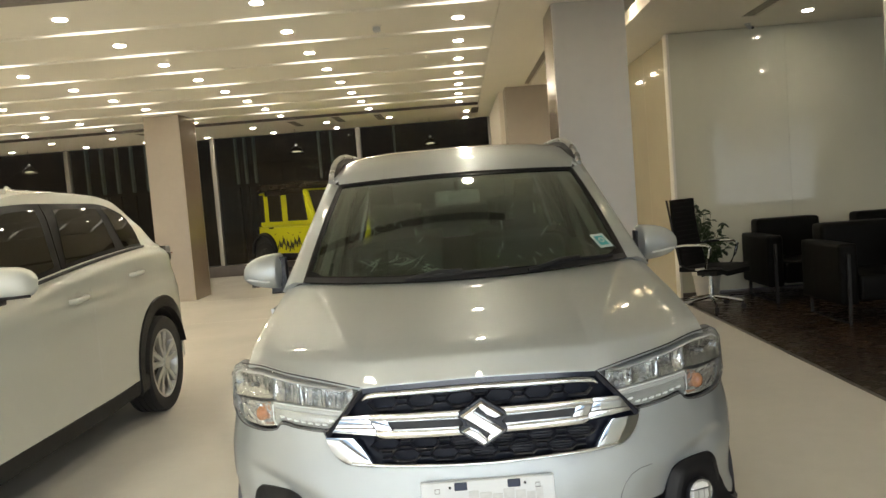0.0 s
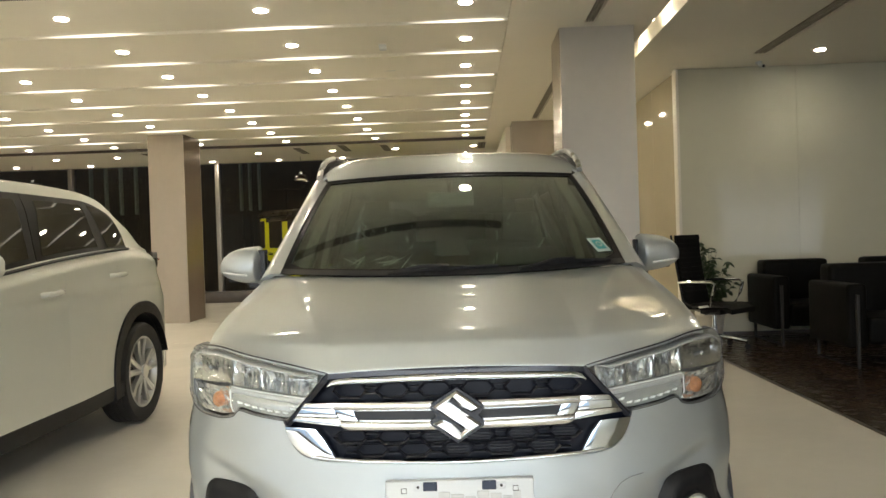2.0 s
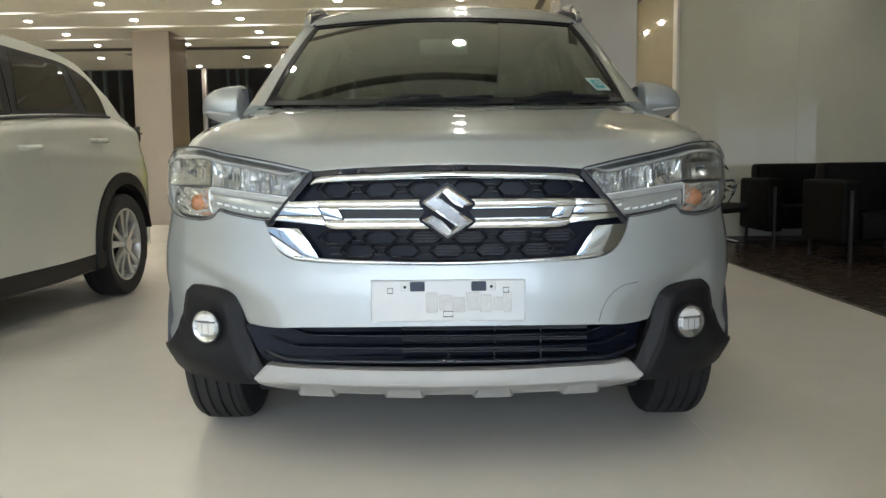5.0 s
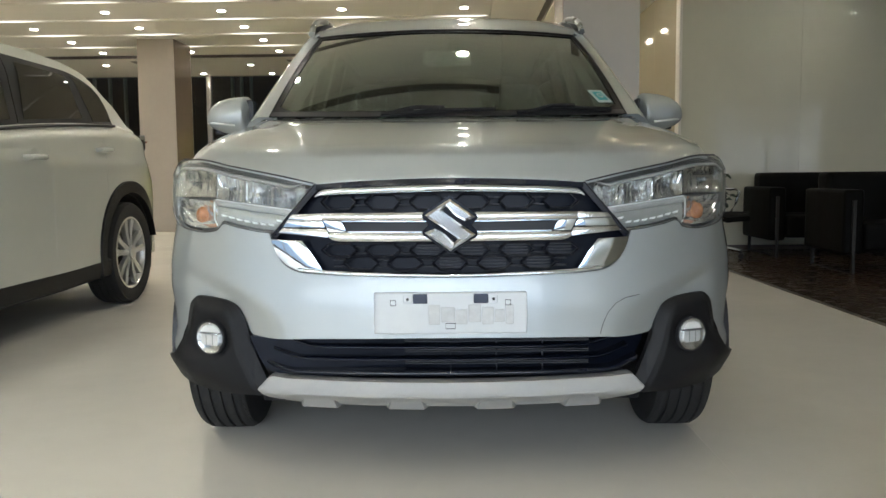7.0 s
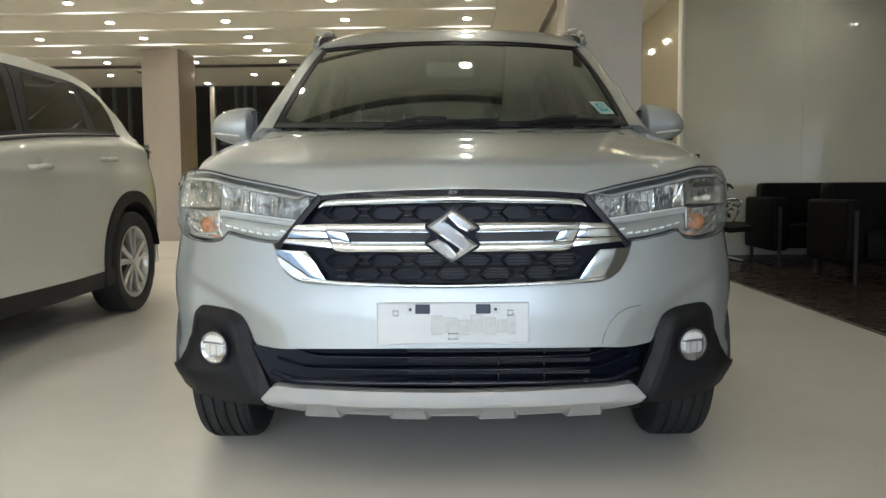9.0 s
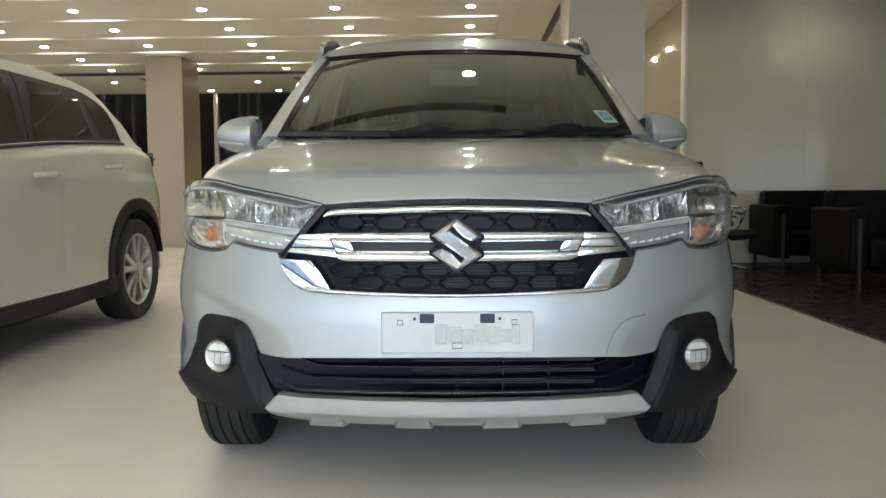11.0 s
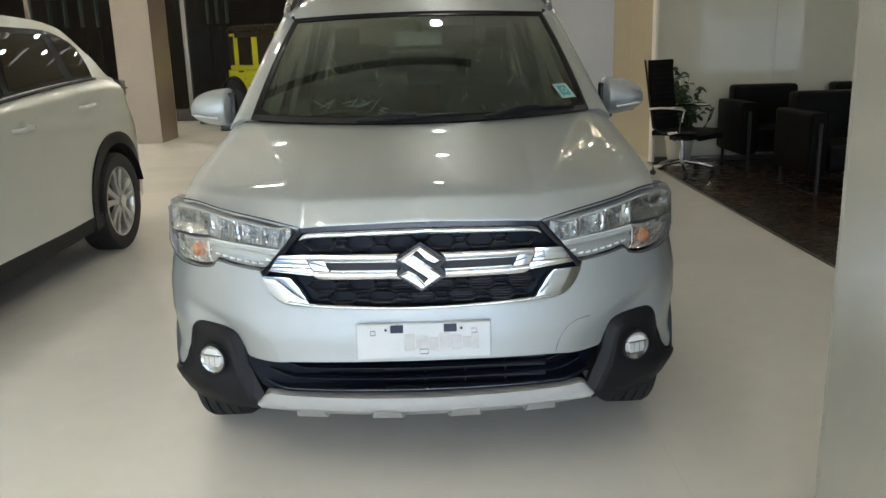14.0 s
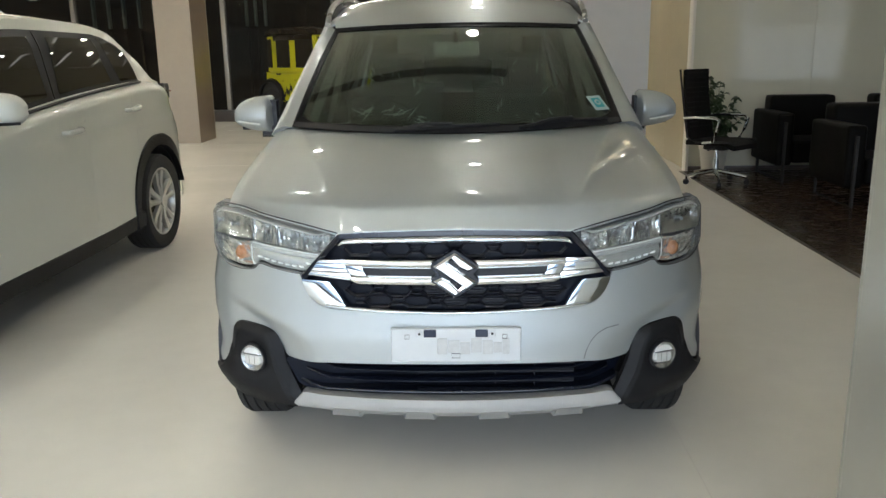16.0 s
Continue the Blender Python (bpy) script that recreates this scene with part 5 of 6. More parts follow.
for x0, x1 in ((-0.25, 0.18), (0.26, 0.64)):
    up = [Vector(ws_point(x / 0.70, 0.002 + 0.034 * q)) + Vector((0, -0.010, 0.010)) for x, q in ((x0, 0.0), (x0 + (x1 - x0) * 0.3, 0.5), (x0 + (x1 - x0) * 0.55, 0.85), (x1, 1.0))]
    if x0 > 0:
        up = [Vector(ws_point(x / 0.70, 0.002 + 0.036 * q)) + Vector((0, -0.010, 0.010)) for x, q in ((x0, 0.15), (x0 + (x1 - x0) * 0.35, 0.9), (x0 + (x1 - x0) * 0.6, 1.0), (x1, 0.55))]
    wp = part("wiper", tube(up, 0.008, 6), TRIM, car, "black windscreen wiper")
    foot = Vector(ws_point((x0 + 0.02) / 0.70 if x0 < 0 else (x0 + 0.04) / 0.70, 0.012)) + Vector((0, -0.006, 0.008))
    knee = (foot + up[2]) / 2 + Vector((0, -0.008, 0.016))
    part("wiper_arm", tube([foot, knee, up[2] + Vector((0, -0.004, 0.010))], 0.009, 6), TRIM, wp)
part("dashboard", shell([[(x, 0.95 + 0.14 * (x / 0.7) ** 2 + 0.55 * t, 1.085 - 0.10 * t * t - (0.05 if t > 0.9 else 0) + 0.035 * ramp01(t, 0.3, 0.7) * ramp01(abs(x + 0.36), 0.24, 0.10)) for t in np.linspace(0, 1, 12)] for x in np.linspace(-0.70, 0.70, 29)], Vector((0, 0, -0.14))), CABIN, car)
part("instrument_hood", shell([[(-0.36 + 0.20 * math.cos(a), 1.38 + 0.10 * t, 1.06 + (0.075 - 0.01 * t) * math.sin(a)) for t in (0, 0.5, 1)] for a in np.linspace(0, math.pi, 15)], Vector((0, 0, -0.012))), CABIN, car)
sw = part("steering_wheel", tube([(0.19 * math.cos(a), 0, 0.19 * math.sin(a)) for a in np.linspace(0, 2 * math.pi, 33)[:-1]], 0.016, 8, True), CABIN, car, "black steering wheel")
sw.matrix_basis = pose(-0.36, 1.62, 1.03, -25, 0, 0)
part("hub", box(-0.08, 0.08, -0.02, 0.03, -0.06, 0.05, 0.02), CABIN, sw)
for a in (0, 180, 270):
    b2 = part("spoke", box(0.06, 0.185, -0.01, 0.012, -0.018, 0.018, 0.006), CABIN, sw)
    b2.matrix_basis = pose(0, 0, 0, 0, a, 0)
for x, y in ((-0.37, 2.15), (0.37, 2.15), (-0.37, 3.0), (0.37, 3.0)):
    part("seat_cushion", box(x - 0.25, x + 0.25, y - 0.45, y + 0.10, 0.48, 0.66, 0.06, 3), SEAT, car)
    bk = part("seat_back", box(-0.25, 0.25, -0.07, 0.07, 0.0, 0.60, 0.06, 3), SEAT, car, "charcoal seat under clear plastic wrap")
    bk.matrix_basis = pose(x, y + 0.05, 0.60, -14, 0, 0)
    part("headrest", box(-0.13, 0.13, -0.045, 0.05, 0.64, 0.81, 0.04, 3), SEAT, bk)
    random.seed(int(100 * (x + y)))
    sheet = lambda hw, z0, z1, y0, n, m: shell([[(hw * (2 * i / n - 1) + random.uniform(-0.012, 0.012), y0 - 0.03 * (1 - (2 * i / n - 1) ** 4) + random.uniform(-0.020, 0.012), z0 + (z1 - z0) * j / m + random.uniform(-0.012, 0.012)) for j in range(m + 1)] for i in range(n + 1)], Vector((0, 0.0015, 0)))
    part("wrap", sheet(0.265, 0.0, 0.63, -0.085, 13, 15), FILM, bk, "crumpled clear plastic wrap", smooth=False)
    # pale tubes painted for the light glints on the crumpled wrap
    bm = bmesh.new()
    for k in range(30 if y < 2.5 else 12):
        cx, cz, a, L = random.uniform(-0.20, 0.20), random.uniform(0.12, 0.78), random.uniform(-0.9, 0.9) + math.pi / 2, random.uniform(0.02, 0.085)
        hw = 0.24 if cz < 0.6 else 0.12
        cx = max(-hw, min(hw, cx))
        bend = random.uniform(-0.02, 0.02)
        tube([(cx + L * (t - 0.5) * math.cos(a) + bend * t * (1 - t) * 2, -0.122 + random.uniform(-0.004, 0.004) + (0.03 if cz > 0.6 else 0.0), cz + L * (t - 0.5) * math.sin(a)) for t in np.linspace(0, 1, 6)], lambda t: 0.0009 + 0.0040 * math.sin(math.pi * min(1, max(0, t))), 5, False, bm)
    part("wrap_creases", bm, GLINT, bk, "pale tubes painted as glints on the plastic wrap")
    part("headrest_wrap", sheet(0.145, 0.62, 0.83, -0.058, 8, 6), FILM, bk, smooth=False)
# more pale tubes, painted as glints on film over the dashboard
random.seed(37)
bm = bmesh.new()
for k in range(20):
    cx, cy, a = random.uniform(-0.56, -0.10), random.uniform(1.30, 1.56), random.uniform(-0.5, 0.9)
    cz = 1.075 + 0.09 * max(0.0, 1 - ((cx + 0.36) / 0.24) ** 2) + random.uniform(-0.01, 0.02)
    L, bend = random.uniform(0.03, 0.10), random.uniform(-0.03, 0.03)
    tube([(cx + L * (t - 0.5) * math.cos(a), cy + bend * t * (1 - t), cz + L * (t - 0.5) * math.sin(a)) for t in np.linspace(0, 1, 5)], lambda t: 0.0008 + 0.0026 * math.sin(math.pi * min(1, max(0, t))), 5, False, bm)
tagged(part("dashboard_film", bm, GLINT, car, "pale tubes painted as glints on the dashboard film"), "pale tubes painted as glints on the dashboard film", kind="stuff")
part("headliner", shell([[(0.58 * u, 1.76 + 2.4 * v, roof_z(1.76 + 2.4 * v) - 0.055 - 0.02 * u * u) for v in np.linspace(0, 1, 12)] for u in np.linspace(-1, 1, 9)], Vector((0, 0, 0.01))), LINER, car)
part("floor_pan", box(-0.70, 0.70, 0.95, 4.2, 0.35, 0.40), CABIN, car)
for s in (-1, 1):
    part("centre_pillar_trim", shell([[(s * (0.735 - 0.135 * (z - 1.08) / 0.52), 2.15 + w, z) for z in np.linspace(0.6, 1.60, 8)] for w in (0.0, 0.05, 0.10)], Vector((-s * 0.03, 0, 0))), LINER, car)
    part("front_pillar_trim", shell([[Vector(ws_point(s * 0.93, v)) + Vector((-s * 0.035 * w, 0.03 + 0.05 * w, -0.01)) for v in np.linspace(0.04, 0.96, 12)] for w in (0, 0.5, 1)], Vector((0, 0.01, 0))), LINER, car)
    part("rear_corner_trim", box(s * 0.50, s * 0.655, 4.06, 4.34, 0.60, 1.545, 0.02), CABIN, car)
part("rear_trim", box(-0.62, 0.62, 4.02, 4.06, 0.40, 1.12, 0.02), CABIN, car)
mr = part("inner_mirror", box(-0.115, 0.115, 1.70, 1.73, 1.405, 1.478, 0.012), SMOKE, car, "inner mirror wrapped for delivery")
part("mirror_stem", tube([(0, 1.72, 1.47), (0, 1.66, 1.53)], 0.012, 8), CABIN, mr)
part("mirror_label", box(-0.095, -0.045, 1.696, 1.70, 1.425, 1.46), PALE, mr)
on_glass = lambda u, v, lift: Vector(ws_point(u - 0.30 * (v - 0.18), v)) + Vector((0, -lift, lift))
st = part("sticker", shell([[on_glass(u, v, 0.003) for v in (0.105, 0.17, 0.225)] for u in (0.848, 0.893, 0.938)], Vector((0, 0.001, -0.001))), STICKER, car, "white and teal square sticker")
part("sticker_print", shell([[on_glass(u, v, 0.0045) for v in (0.125, 0.17, 0.205)] for u in (0.865, 0.893, 0.921)], Vector((0, 0.001, -0.001))), TEAL, st)
part("sticker_ring", shell([[on_glass(0.893 + r * 0.018 * math.cos(a), 0.166 + r * 0.022 * math.sin(a), 0.006) for r in (0.6, 1.0)] for a in np.linspace(0, 2 * math.pi, 17)], Vector((0, 0.0008, -0.0008))), STICKER, st)



# ---- the white car: flank beside the silver car ----
wc = thing("white_car", "pearl white compact car with black sill cladding and tinted windows", "car", "", pose(-3.215, 2.75, 0, 0, 0, 0.2))
w_half = curve((0.0, 0.62), (0.12, 0.74), (0.35, 0.84), (0.8, 0.885), (3.4, 0.885), (3.75, 0.87), (4.0, 0.82), (4.12, 0.765), (4.22, 0.62), (4.28, 0.45))
w_belt = curve((0.0, 0.78), (0.35, 0.94), (0.9, 1.02), (1.45, 1.095), (2.1, 1.166), (2.5, 1.200), (3.0, 1.232), (3.35, 1.247), (3.6, 1.238), (3.75, 1.220), (4.0, 1.185), (4.28, 1.12))
w_roof = curve((0.9, 1.05), (1.3, 1.32), (1.75, 1.60), (2.05, 1.655), (2.4, 1.668), (2.9, 1.650), (3.2, 1.600), (3.36, 1.470), (3.5, 1.392), (3.59, 1.315), (3.66, 1.268), (3.8, 1.240), (4.0, 1.20))
w_frame = curve((1.2, 1.30), (1.5, 1.49), (1.8, 1.585), (2.1, 1.598), (2.7, 1.592), (2.9, 1.588), (3.02, 1.575), (3.18, 1.528), (3.29, 1.462), (3.345, 1.37), (3.365, 1.28))
WAX = (0.56, 3.41)
sill_drop = lambda y: 0.061 - 0.012 * ramp01(y, 2.4, 3.0)


def wc_side(y, z):
    b, w = w_belt(y), w_half(y)
    if z <= b:
        t = (z - 0.3) / (b - 0.3)
        w -= 0.055 * ramp01(z, 0.86, 1.06) * ramp01(y, 3.75, 4.1)
        w -= 0.046 * max(0.0, (z - b + 0.070) / 0.070) ** 2 * ramp01(y, 0.9, 1.6) - 0.010
        return w - 0.02 * max(0, -t) - 0.045 * max(0, t - 0.55) ** 1.4 * 2 + 0.012 * math.exp(-((z - 0.98) / 0.05) ** 2) * ramp01(y, 0.6, 1.2)
    return wc_side(y, b) - 0.012 - 0.30 * (z - b) - 0.25 * max(0, z - 1.50)


for s in (-1, 1):
    bm = bmesh.new()
    G = []
    ny, nz = 150, 64
    for i in range(ny + 1):
        y = 4.28 * i / ny
        G.append([bm.verts.new((s * wc_side(y, z), y, z)) for z in np.linspace(0.36 - sill_drop(y), w_belt(y), nz + 1)])
    for i in range(ny):
        for j in range(nz):
            c = (G[i][j].co + G[i + 1][j + 1].co) / 2
            if any((c.y - a) ** 2 + (c.z - 0.34) ** 2 < 0.455 ** 2 for a in WAX):
                continue
            bm.faces.new((G[i][j], G[i + 1][j], G[i + 1][j + 1], G[i][j + 1]))
    bmesh.ops.delete(bm, geom=[v for v in bm.verts if not v.link_faces], context="VERTS")
    part("side_body", bm, WHITE, wc)
    rows = [[(s * wc_side(y, z), y, z) for z in np.linspace(w_belt(y), max(w_roof(y), w_belt(y) + 0.004), 14)] for y in np.linspace(0.95, 4.0, 80)]
    part("side_upper", shell(rows, Vector((-s * 0.02, 0, 0))), WHITE, wc)

    def pane(name, left, right, inset, pr, mt, label=""):
        """A pane between two slanting edges (low y, high y), under the curved frame line."""
        rows = []
        for i in range(19):
            t = i / 18
            row = []
            for j in range(11):
                v = j / 10
                y = (left[0] + (left[1] - left[0]) * v) * (1 - t) + (right[0] + (right[1] - right[0]) * v) * t
                zb = w_belt(y) + 0.012 + inset
                zt = max(zb + 0.01, w_frame(y) - inset)
                row.append((s * (wc_side(y, zb + (zt - zb) * v) + pr), y, zb + (zt - zb) * v))
            rows.append(row)
        return part(name, shell(rows, Vector((-s * 0.006, 0, 0))), mt, wc, label)

    pane("window_frame", (1.20, 1.26), (2.128, 2.215), 0.0, 0.005, FRITBLACK, "black front door window surround")
    pane("window_frame", (2.135, 2.222), (3.362, 3.35), 0.0, 0.005, FRITBLACK, "black rear window surround")
    pane("side_window", (1.27, 1.40), (2.06, 2.12), 0.040, 0.009, SIDEPANE, "dark front side window")
    pane("side_window", (2.205, 2.33), (2.915, 2.885), 0.036, 0.009, SIDEPANE, "dark rear side window")
    pane("quarter_window", (3.065, 2.975), (3.342, 3.325), 0.022, 0.009, SIDEPANE, "dark rear quarter window")
    part("belt_moulding", tube([(s * (wc_side(y, w_belt(y)) + 0.004), y, w_belt(y) + 0.008) for y in np.linspace(1.25, 3.355, 24)], 0.010, 6), TRIM, wc)
    for y0, y1 in ((1.20, 2.31), (2.325, 3.05)):
        out = [(y0, 0.42), (y0, w_belt(y0) - 0.02), (y1, w_belt(y1) - 0.02), (y1, 0.80 if y1 > 3 else 0.42), (y1 - (0.12 if y1 > 3 else 0.001), 0.42)]
        pts = []
        for (a, b), (c, d) in zip(out, out[1:] + out[:1]):
            for t in np.linspace(0, 1, 8)[:-1]:
                y, z = a + (c - a) * t, b + (d - b) * t
                pts.append((s * (wc_side(y, z) + 0.0005), y, z))
        part("door_gap", tube(pts, 0.0004, 5, True), PRINT, wc)
    for y, z in ((2.12, 1.005), (3.03, 1.075)):
        x = wc_side(y, z)
        h = part("door_handle", tube([(s * (x - 0.005), y - 0.105, z), (s * (x + 0.028), y - 0.088, z + 0.001), (s * (x + 0.034), y - 0.03, z + 0.004), (s * (x + 0.034), y + 0.05, z + 0.007), (s * (x + 0.026), y + 0.08, z + 0.008), (s * (x - 0.005), y + 0.094, z + 0.008)], lambda t: 0.017, 10), WHITE, wc)
        part("handle_cup", lathe([(0.045, 0.0), (0.036, -0.004), (0.0, -0.006)] if s > 0 else [(0.045, 0.0), (0.036, 0.004), (0.0, 0.006)], 20, "x", at=(s * (x + 0.003), y, z + 0.012)), WHITE, h)
    for a in WAX:
        rows = []
        for i in range(33):
            t = math.pi * (0.08 + 0.98 * i / 32)
            c, q = math.cos(t), math.sin(t)
            e = 1.0 + 0.03 * abs(math.sin(2 * t))
            o = wc_side(a, 0.6)
            oo = lambda r: wc_side(min(4.27, max(0.02, a + r * c * e)), 0.34 + r * abs(q) * e)
            rows.append([(s * (o - 0.06), a + 0.440 * c, 0.34 + 0.440 * q), (s * (o + 0.010), a + 0.448 * c, 0.34 + 0.448 * q), (s * (oo(0.525) + 0.012), a + 0.522 * c * e, 0.34 + 0.522 * q * e), (s * (oo(0.535) - 0.010), a + 0.534 * c * e, 0.34 + 0.534 * q * e)])
        part("arch_cladding", shell(rows, Vector((-s * 0.012, 0, 0))), PLASTIC, wc, "black plastic wheel arch")
        rows = [[(s * 0.58, a + 0.44 * math.cos(t), 0.34 + 0.44 * math.sin(t)), (s * 0.86, a + 0.44 * math.cos(t), 0.34 + 0.44 * math.sin(t))] for t in (math.pi * (-0.1 + 1.2 * i / 20) for i in range(21))]
        part("arch_liner", shell(rows, Vector((0, 0, 0.01))), TRIM, wc)
        wheel(wc, s * 0.802, a - 0.02, 0.359, s, 0.360, 0.21, 0.256, 10)
    rows = [[(s * (wc_side(y, 0.36) + d - 0.010), y, z - sill_drop(y)) for z, d in ((0.262, -0.07), (0.292, 0.002), (0.328, 0.010), (0.388, 0.014), (0.405, -0.004))] for y in np.linspace(1.10, 3.06, 20)]
    part("sill_cladding", shell(rows, Vector((-s * 0.02, 0, 0))), PLASTIC, wc, "black plastic sill")
    rows = []
    for i in range(17):
        t = i / 16
        x = 0.885 + 0.20 * t
        hz = 0.080 * (1 - max(0, t - 0.25) ** 3 * 2.2) ** 0.5
        hy = 0.09 * (1 - t ** 3) ** 0.5 + 0.004
        rows.append([(s * x, 1.30 - hy * max(0, math.cos(a)) ** 0.7, 1.195 - 0.01 * t + hz * math.sin(a)) for a in np.linspace(-math.pi / 2, math.pi / 2, 13)])
    mi = part("door_mirror", shell(rows, Vector((0, 0.03, 0))), WHITE, wc, "white door mirror")
    part("mirror_base", box(s * 0.82, s * 0.93, 1.22, 1.31, 1.085, 1.12, 0.012), TRIM, mi)
    part("mirror_trim", tube([(s * (0.90 + 0.17 * t), 1.21 + 0.06 * t ** 3, 1.125) for t in np.linspace(0, 1, 7)], 0.008, 6), TRIM, mi)
    tl = part("tail_lamp", shell([[(s * (wc_side(y, 1.15) + 0.014 + 0.018 * ramp01(y, 3.80, 4.05)), y, 1.175 - 0.010 * ramp01(y, 3.8, 4.1) + h * ramp01(y, 3.74, 3.98)) for h in (-0.065, -0.02, 0.02, 0.055)] for y in np.linspace(3.76, 4.15, 13)], Vector((-s * 0.035, 0, 0))), JETPANE, wc, "dark slim tail lamp")
    part("lens_strip", tube([(s * (wc_side(y, 1.15) + 0.030), y, 1.165) for y in np.linspace(3.90, 4.12, 7)], 0.007, 6), TAILRED, tl)
    part("headlamp", box(s * 0.60, s * 0.82, 0.10, 0.35, 0.66, 0.80, 0.03), LENS, wc)

rows = []
for y in np.linspace(1.70, 3.24, 34):
    zt = w_roof(y)
    xe = wc_side(y, zt)
    rows.append([(u * xe, y, zt + 0.055 * (1 - abs(u) ** 2.4)) for u in np.linspace(-1, 1, 25)])
part("roof", shell(rows, Vector((0, 0, -0.02))), WHITE, wc)
rows = []
for y, z, w in ((3.08, 1.628, 0.655), (3.24, 1.600, 0.650), (3.38, 1.560, 0.640), (3.47, 1.522, 0.625), (3.49, 1.505, 0.615)):
    rows.append([(u * w, y + 0.05 * (1 - u * u), z + 0.035 * (1 - u * u)) for u in np.linspace(-1, 1, 21)])
part("roof_spoiler", shell(rows, Vector((0, -0.01, -0.028))), WHITE, wc, "white roof spoiler lip")
part("rear_window", shell([[(u * (wc_side(y, z) - 0.06), y + 0.03 * (1 - u * u), z + 0.015) for u in np.linspace(-1, 1, 13)] for y, z in ((3.40, 1.455), (3.52, 1.37), (3.60, 1.30), (3.66, 1.255))], Vector((0, -0.01, -0.006))), DARKGLASS, wc)
part("windscreen", shell([[(u * wc_side(y, w_roof(y)), y - 0.16 * (1 - u * u), w_roof(y) + 0.03 * (1 - u * u)) for u in np.linspace(-1, 1, 17)] for y in np.linspace(0.98, 1.72, 12)], Vector((0, 0.004, -0.004))), WINDSCREEN, wc)
part("bonnet", shell([[(u * wc_side(y, w_belt(y)), y, w_belt(y) + 0.05 * (1 - u * u)) for u in np.linspace(-1, 1, 17)] for y in np.linspace(0.02, 1.0, 16)], Vector((0, 0, -0.015))), WHITE, wc)
part("nose", shell([[(0.64 * u, 0.06 * u * u - 0.02, z) for u in np.linspace(-1, 1, 13)] for z in np.linspace(0.24, 0.82, 9)], Vector((0, 0.03, 0))), WHITE, wc)
part("tailgate", shell([[(u * wc_side(min(y, 4.2), z) * 0.98, y, z) for u in np.linspace(-1, 1, 13)] for y, z in ((3.40, 1.45), (3.60, 1.295), (3.68, 1.25), (3.80, 1.232), (4.0, 1.195), (4.16, 1.15), (4.22, 0.9), (4.22, 0.3))], Vector((0, -0.02, 0))), WHITE, wc)
part("rear_bumper", box(-0.46, 0.46, 4.0, 4.32, 0.30, 0.58, 0.05, 3), PLASTIC, wc)
part("aerial", tube([(0.0, 3.0, 1.69), (0.0, 3.08, 1.75), (0.0, 3.16, 1.715)], 0.016, 8), WHITE, wc)
part("roof_lug", box(0.50, 0.56, 1.98, 2.08, 1.66, 1.695, 0.01), WHITE, wc)
part("under_floor", box(-0.72, 0.72, 0.5, 4.1, 0.20, 0.34, 0.03), PLASTIC, wc)
part("floor_pan", box(-0.74, 0.74, 0.95, 4.1, 0.36, 0.42), CABIN, wc)
for x, y in ((-0.37, 2.0), (0.37, 2.0), (-0.37, 2.95), (0.37, 2.95)):
    part("seat_cushion", box(x - 0.25, x + 0.25, y - 0.45, y + 0.10, 0.5, 0.70, 0.06, 3), SEAT, wc)
    bk = part("seat_back", box(-0.25, 0.25, -0.07, 0.07, 0.0, 0.60, 0.06, 3), SEAT, wc)
    bk.matrix_basis = pose(x, y + 0.05, 0.64, -14, 0, 0)
    part("headrest", box(-0.13, 0.13, -0.045, 0.05, 0.64, 0.81, 0.04, 3), SEAT, bk)


# ---- the yellow off-roader, side on at the rear glazing ----
# unseen platform, added to carry the car at the height fitted to the view
PLAT = 0.20
dp = thing("display_platform", "low dark display platform under the yellow car", "platform", "", pose(-4.16, 16.42, 0, 0, 0, -38))
part("deck", box(-0.10, 3.6, -0.10, 1.72, 0.0, PLAT, 0.01, 1), PLINTH, dp)
yc = thing("yellow_offroader", "boxy lime yellow off-road car with black roof and mountain decal", "car", "", pose(-4.16, 16.42, PLAT, 0, 0, -38))


def slab(poly, y0, y1, bevel=0.03, seg=3):
    bm = prism(poly, lambda x, z: Vector((x, y0, z)), (0, y1 - y0, 0))
    bmesh.ops.recalc_face_normals(bm, faces=bm.faces)
    bmesh.ops.bevel(bm, geom=list(bm.edges), offset=bevel, segments=seg, affect="EDGES")
    return bm


part("lower_body", slab([(0.0, 0.34), (0.0, 0.90), (3.30, 0.90), (3.36, 0.82), (3.36, 0.34)], 0.0, 1.60), YELLOW, yc)
part("upper_body", slab([(0.05, 0.885), (0.06, 1.60), (1.48, 1.60), (1.70, 0.885)], 0.055, 1.545), YELLOW, yc)
part("bonnet", slab([(1.72, 0.86), (1.72, 1.02), (3.22, 0.98), (3.28, 0.86)], 0.06, 1.54), YELLOW, yc)
part("roof", slab([(0.02, 1.585), (0.04, 1.70), (0.16, 1.735), (1.42, 1.735), (1.56, 1.69), (1.58, 1.585)], 0.03, 1.57, 0.035), ROOFBLACK, yc, "gloss black roof")
part("drip_rail", box(0.0, 1.58, 0.020, 0.045, 1.585, 1.605, 0.006), ROOFBLACK, yc)
part("window_header", box(0.28, 1.42, 0.040, 0.08, 1.50, 1.592, 0.006), ROOFBLACK, yc, "black panel over the side windows")
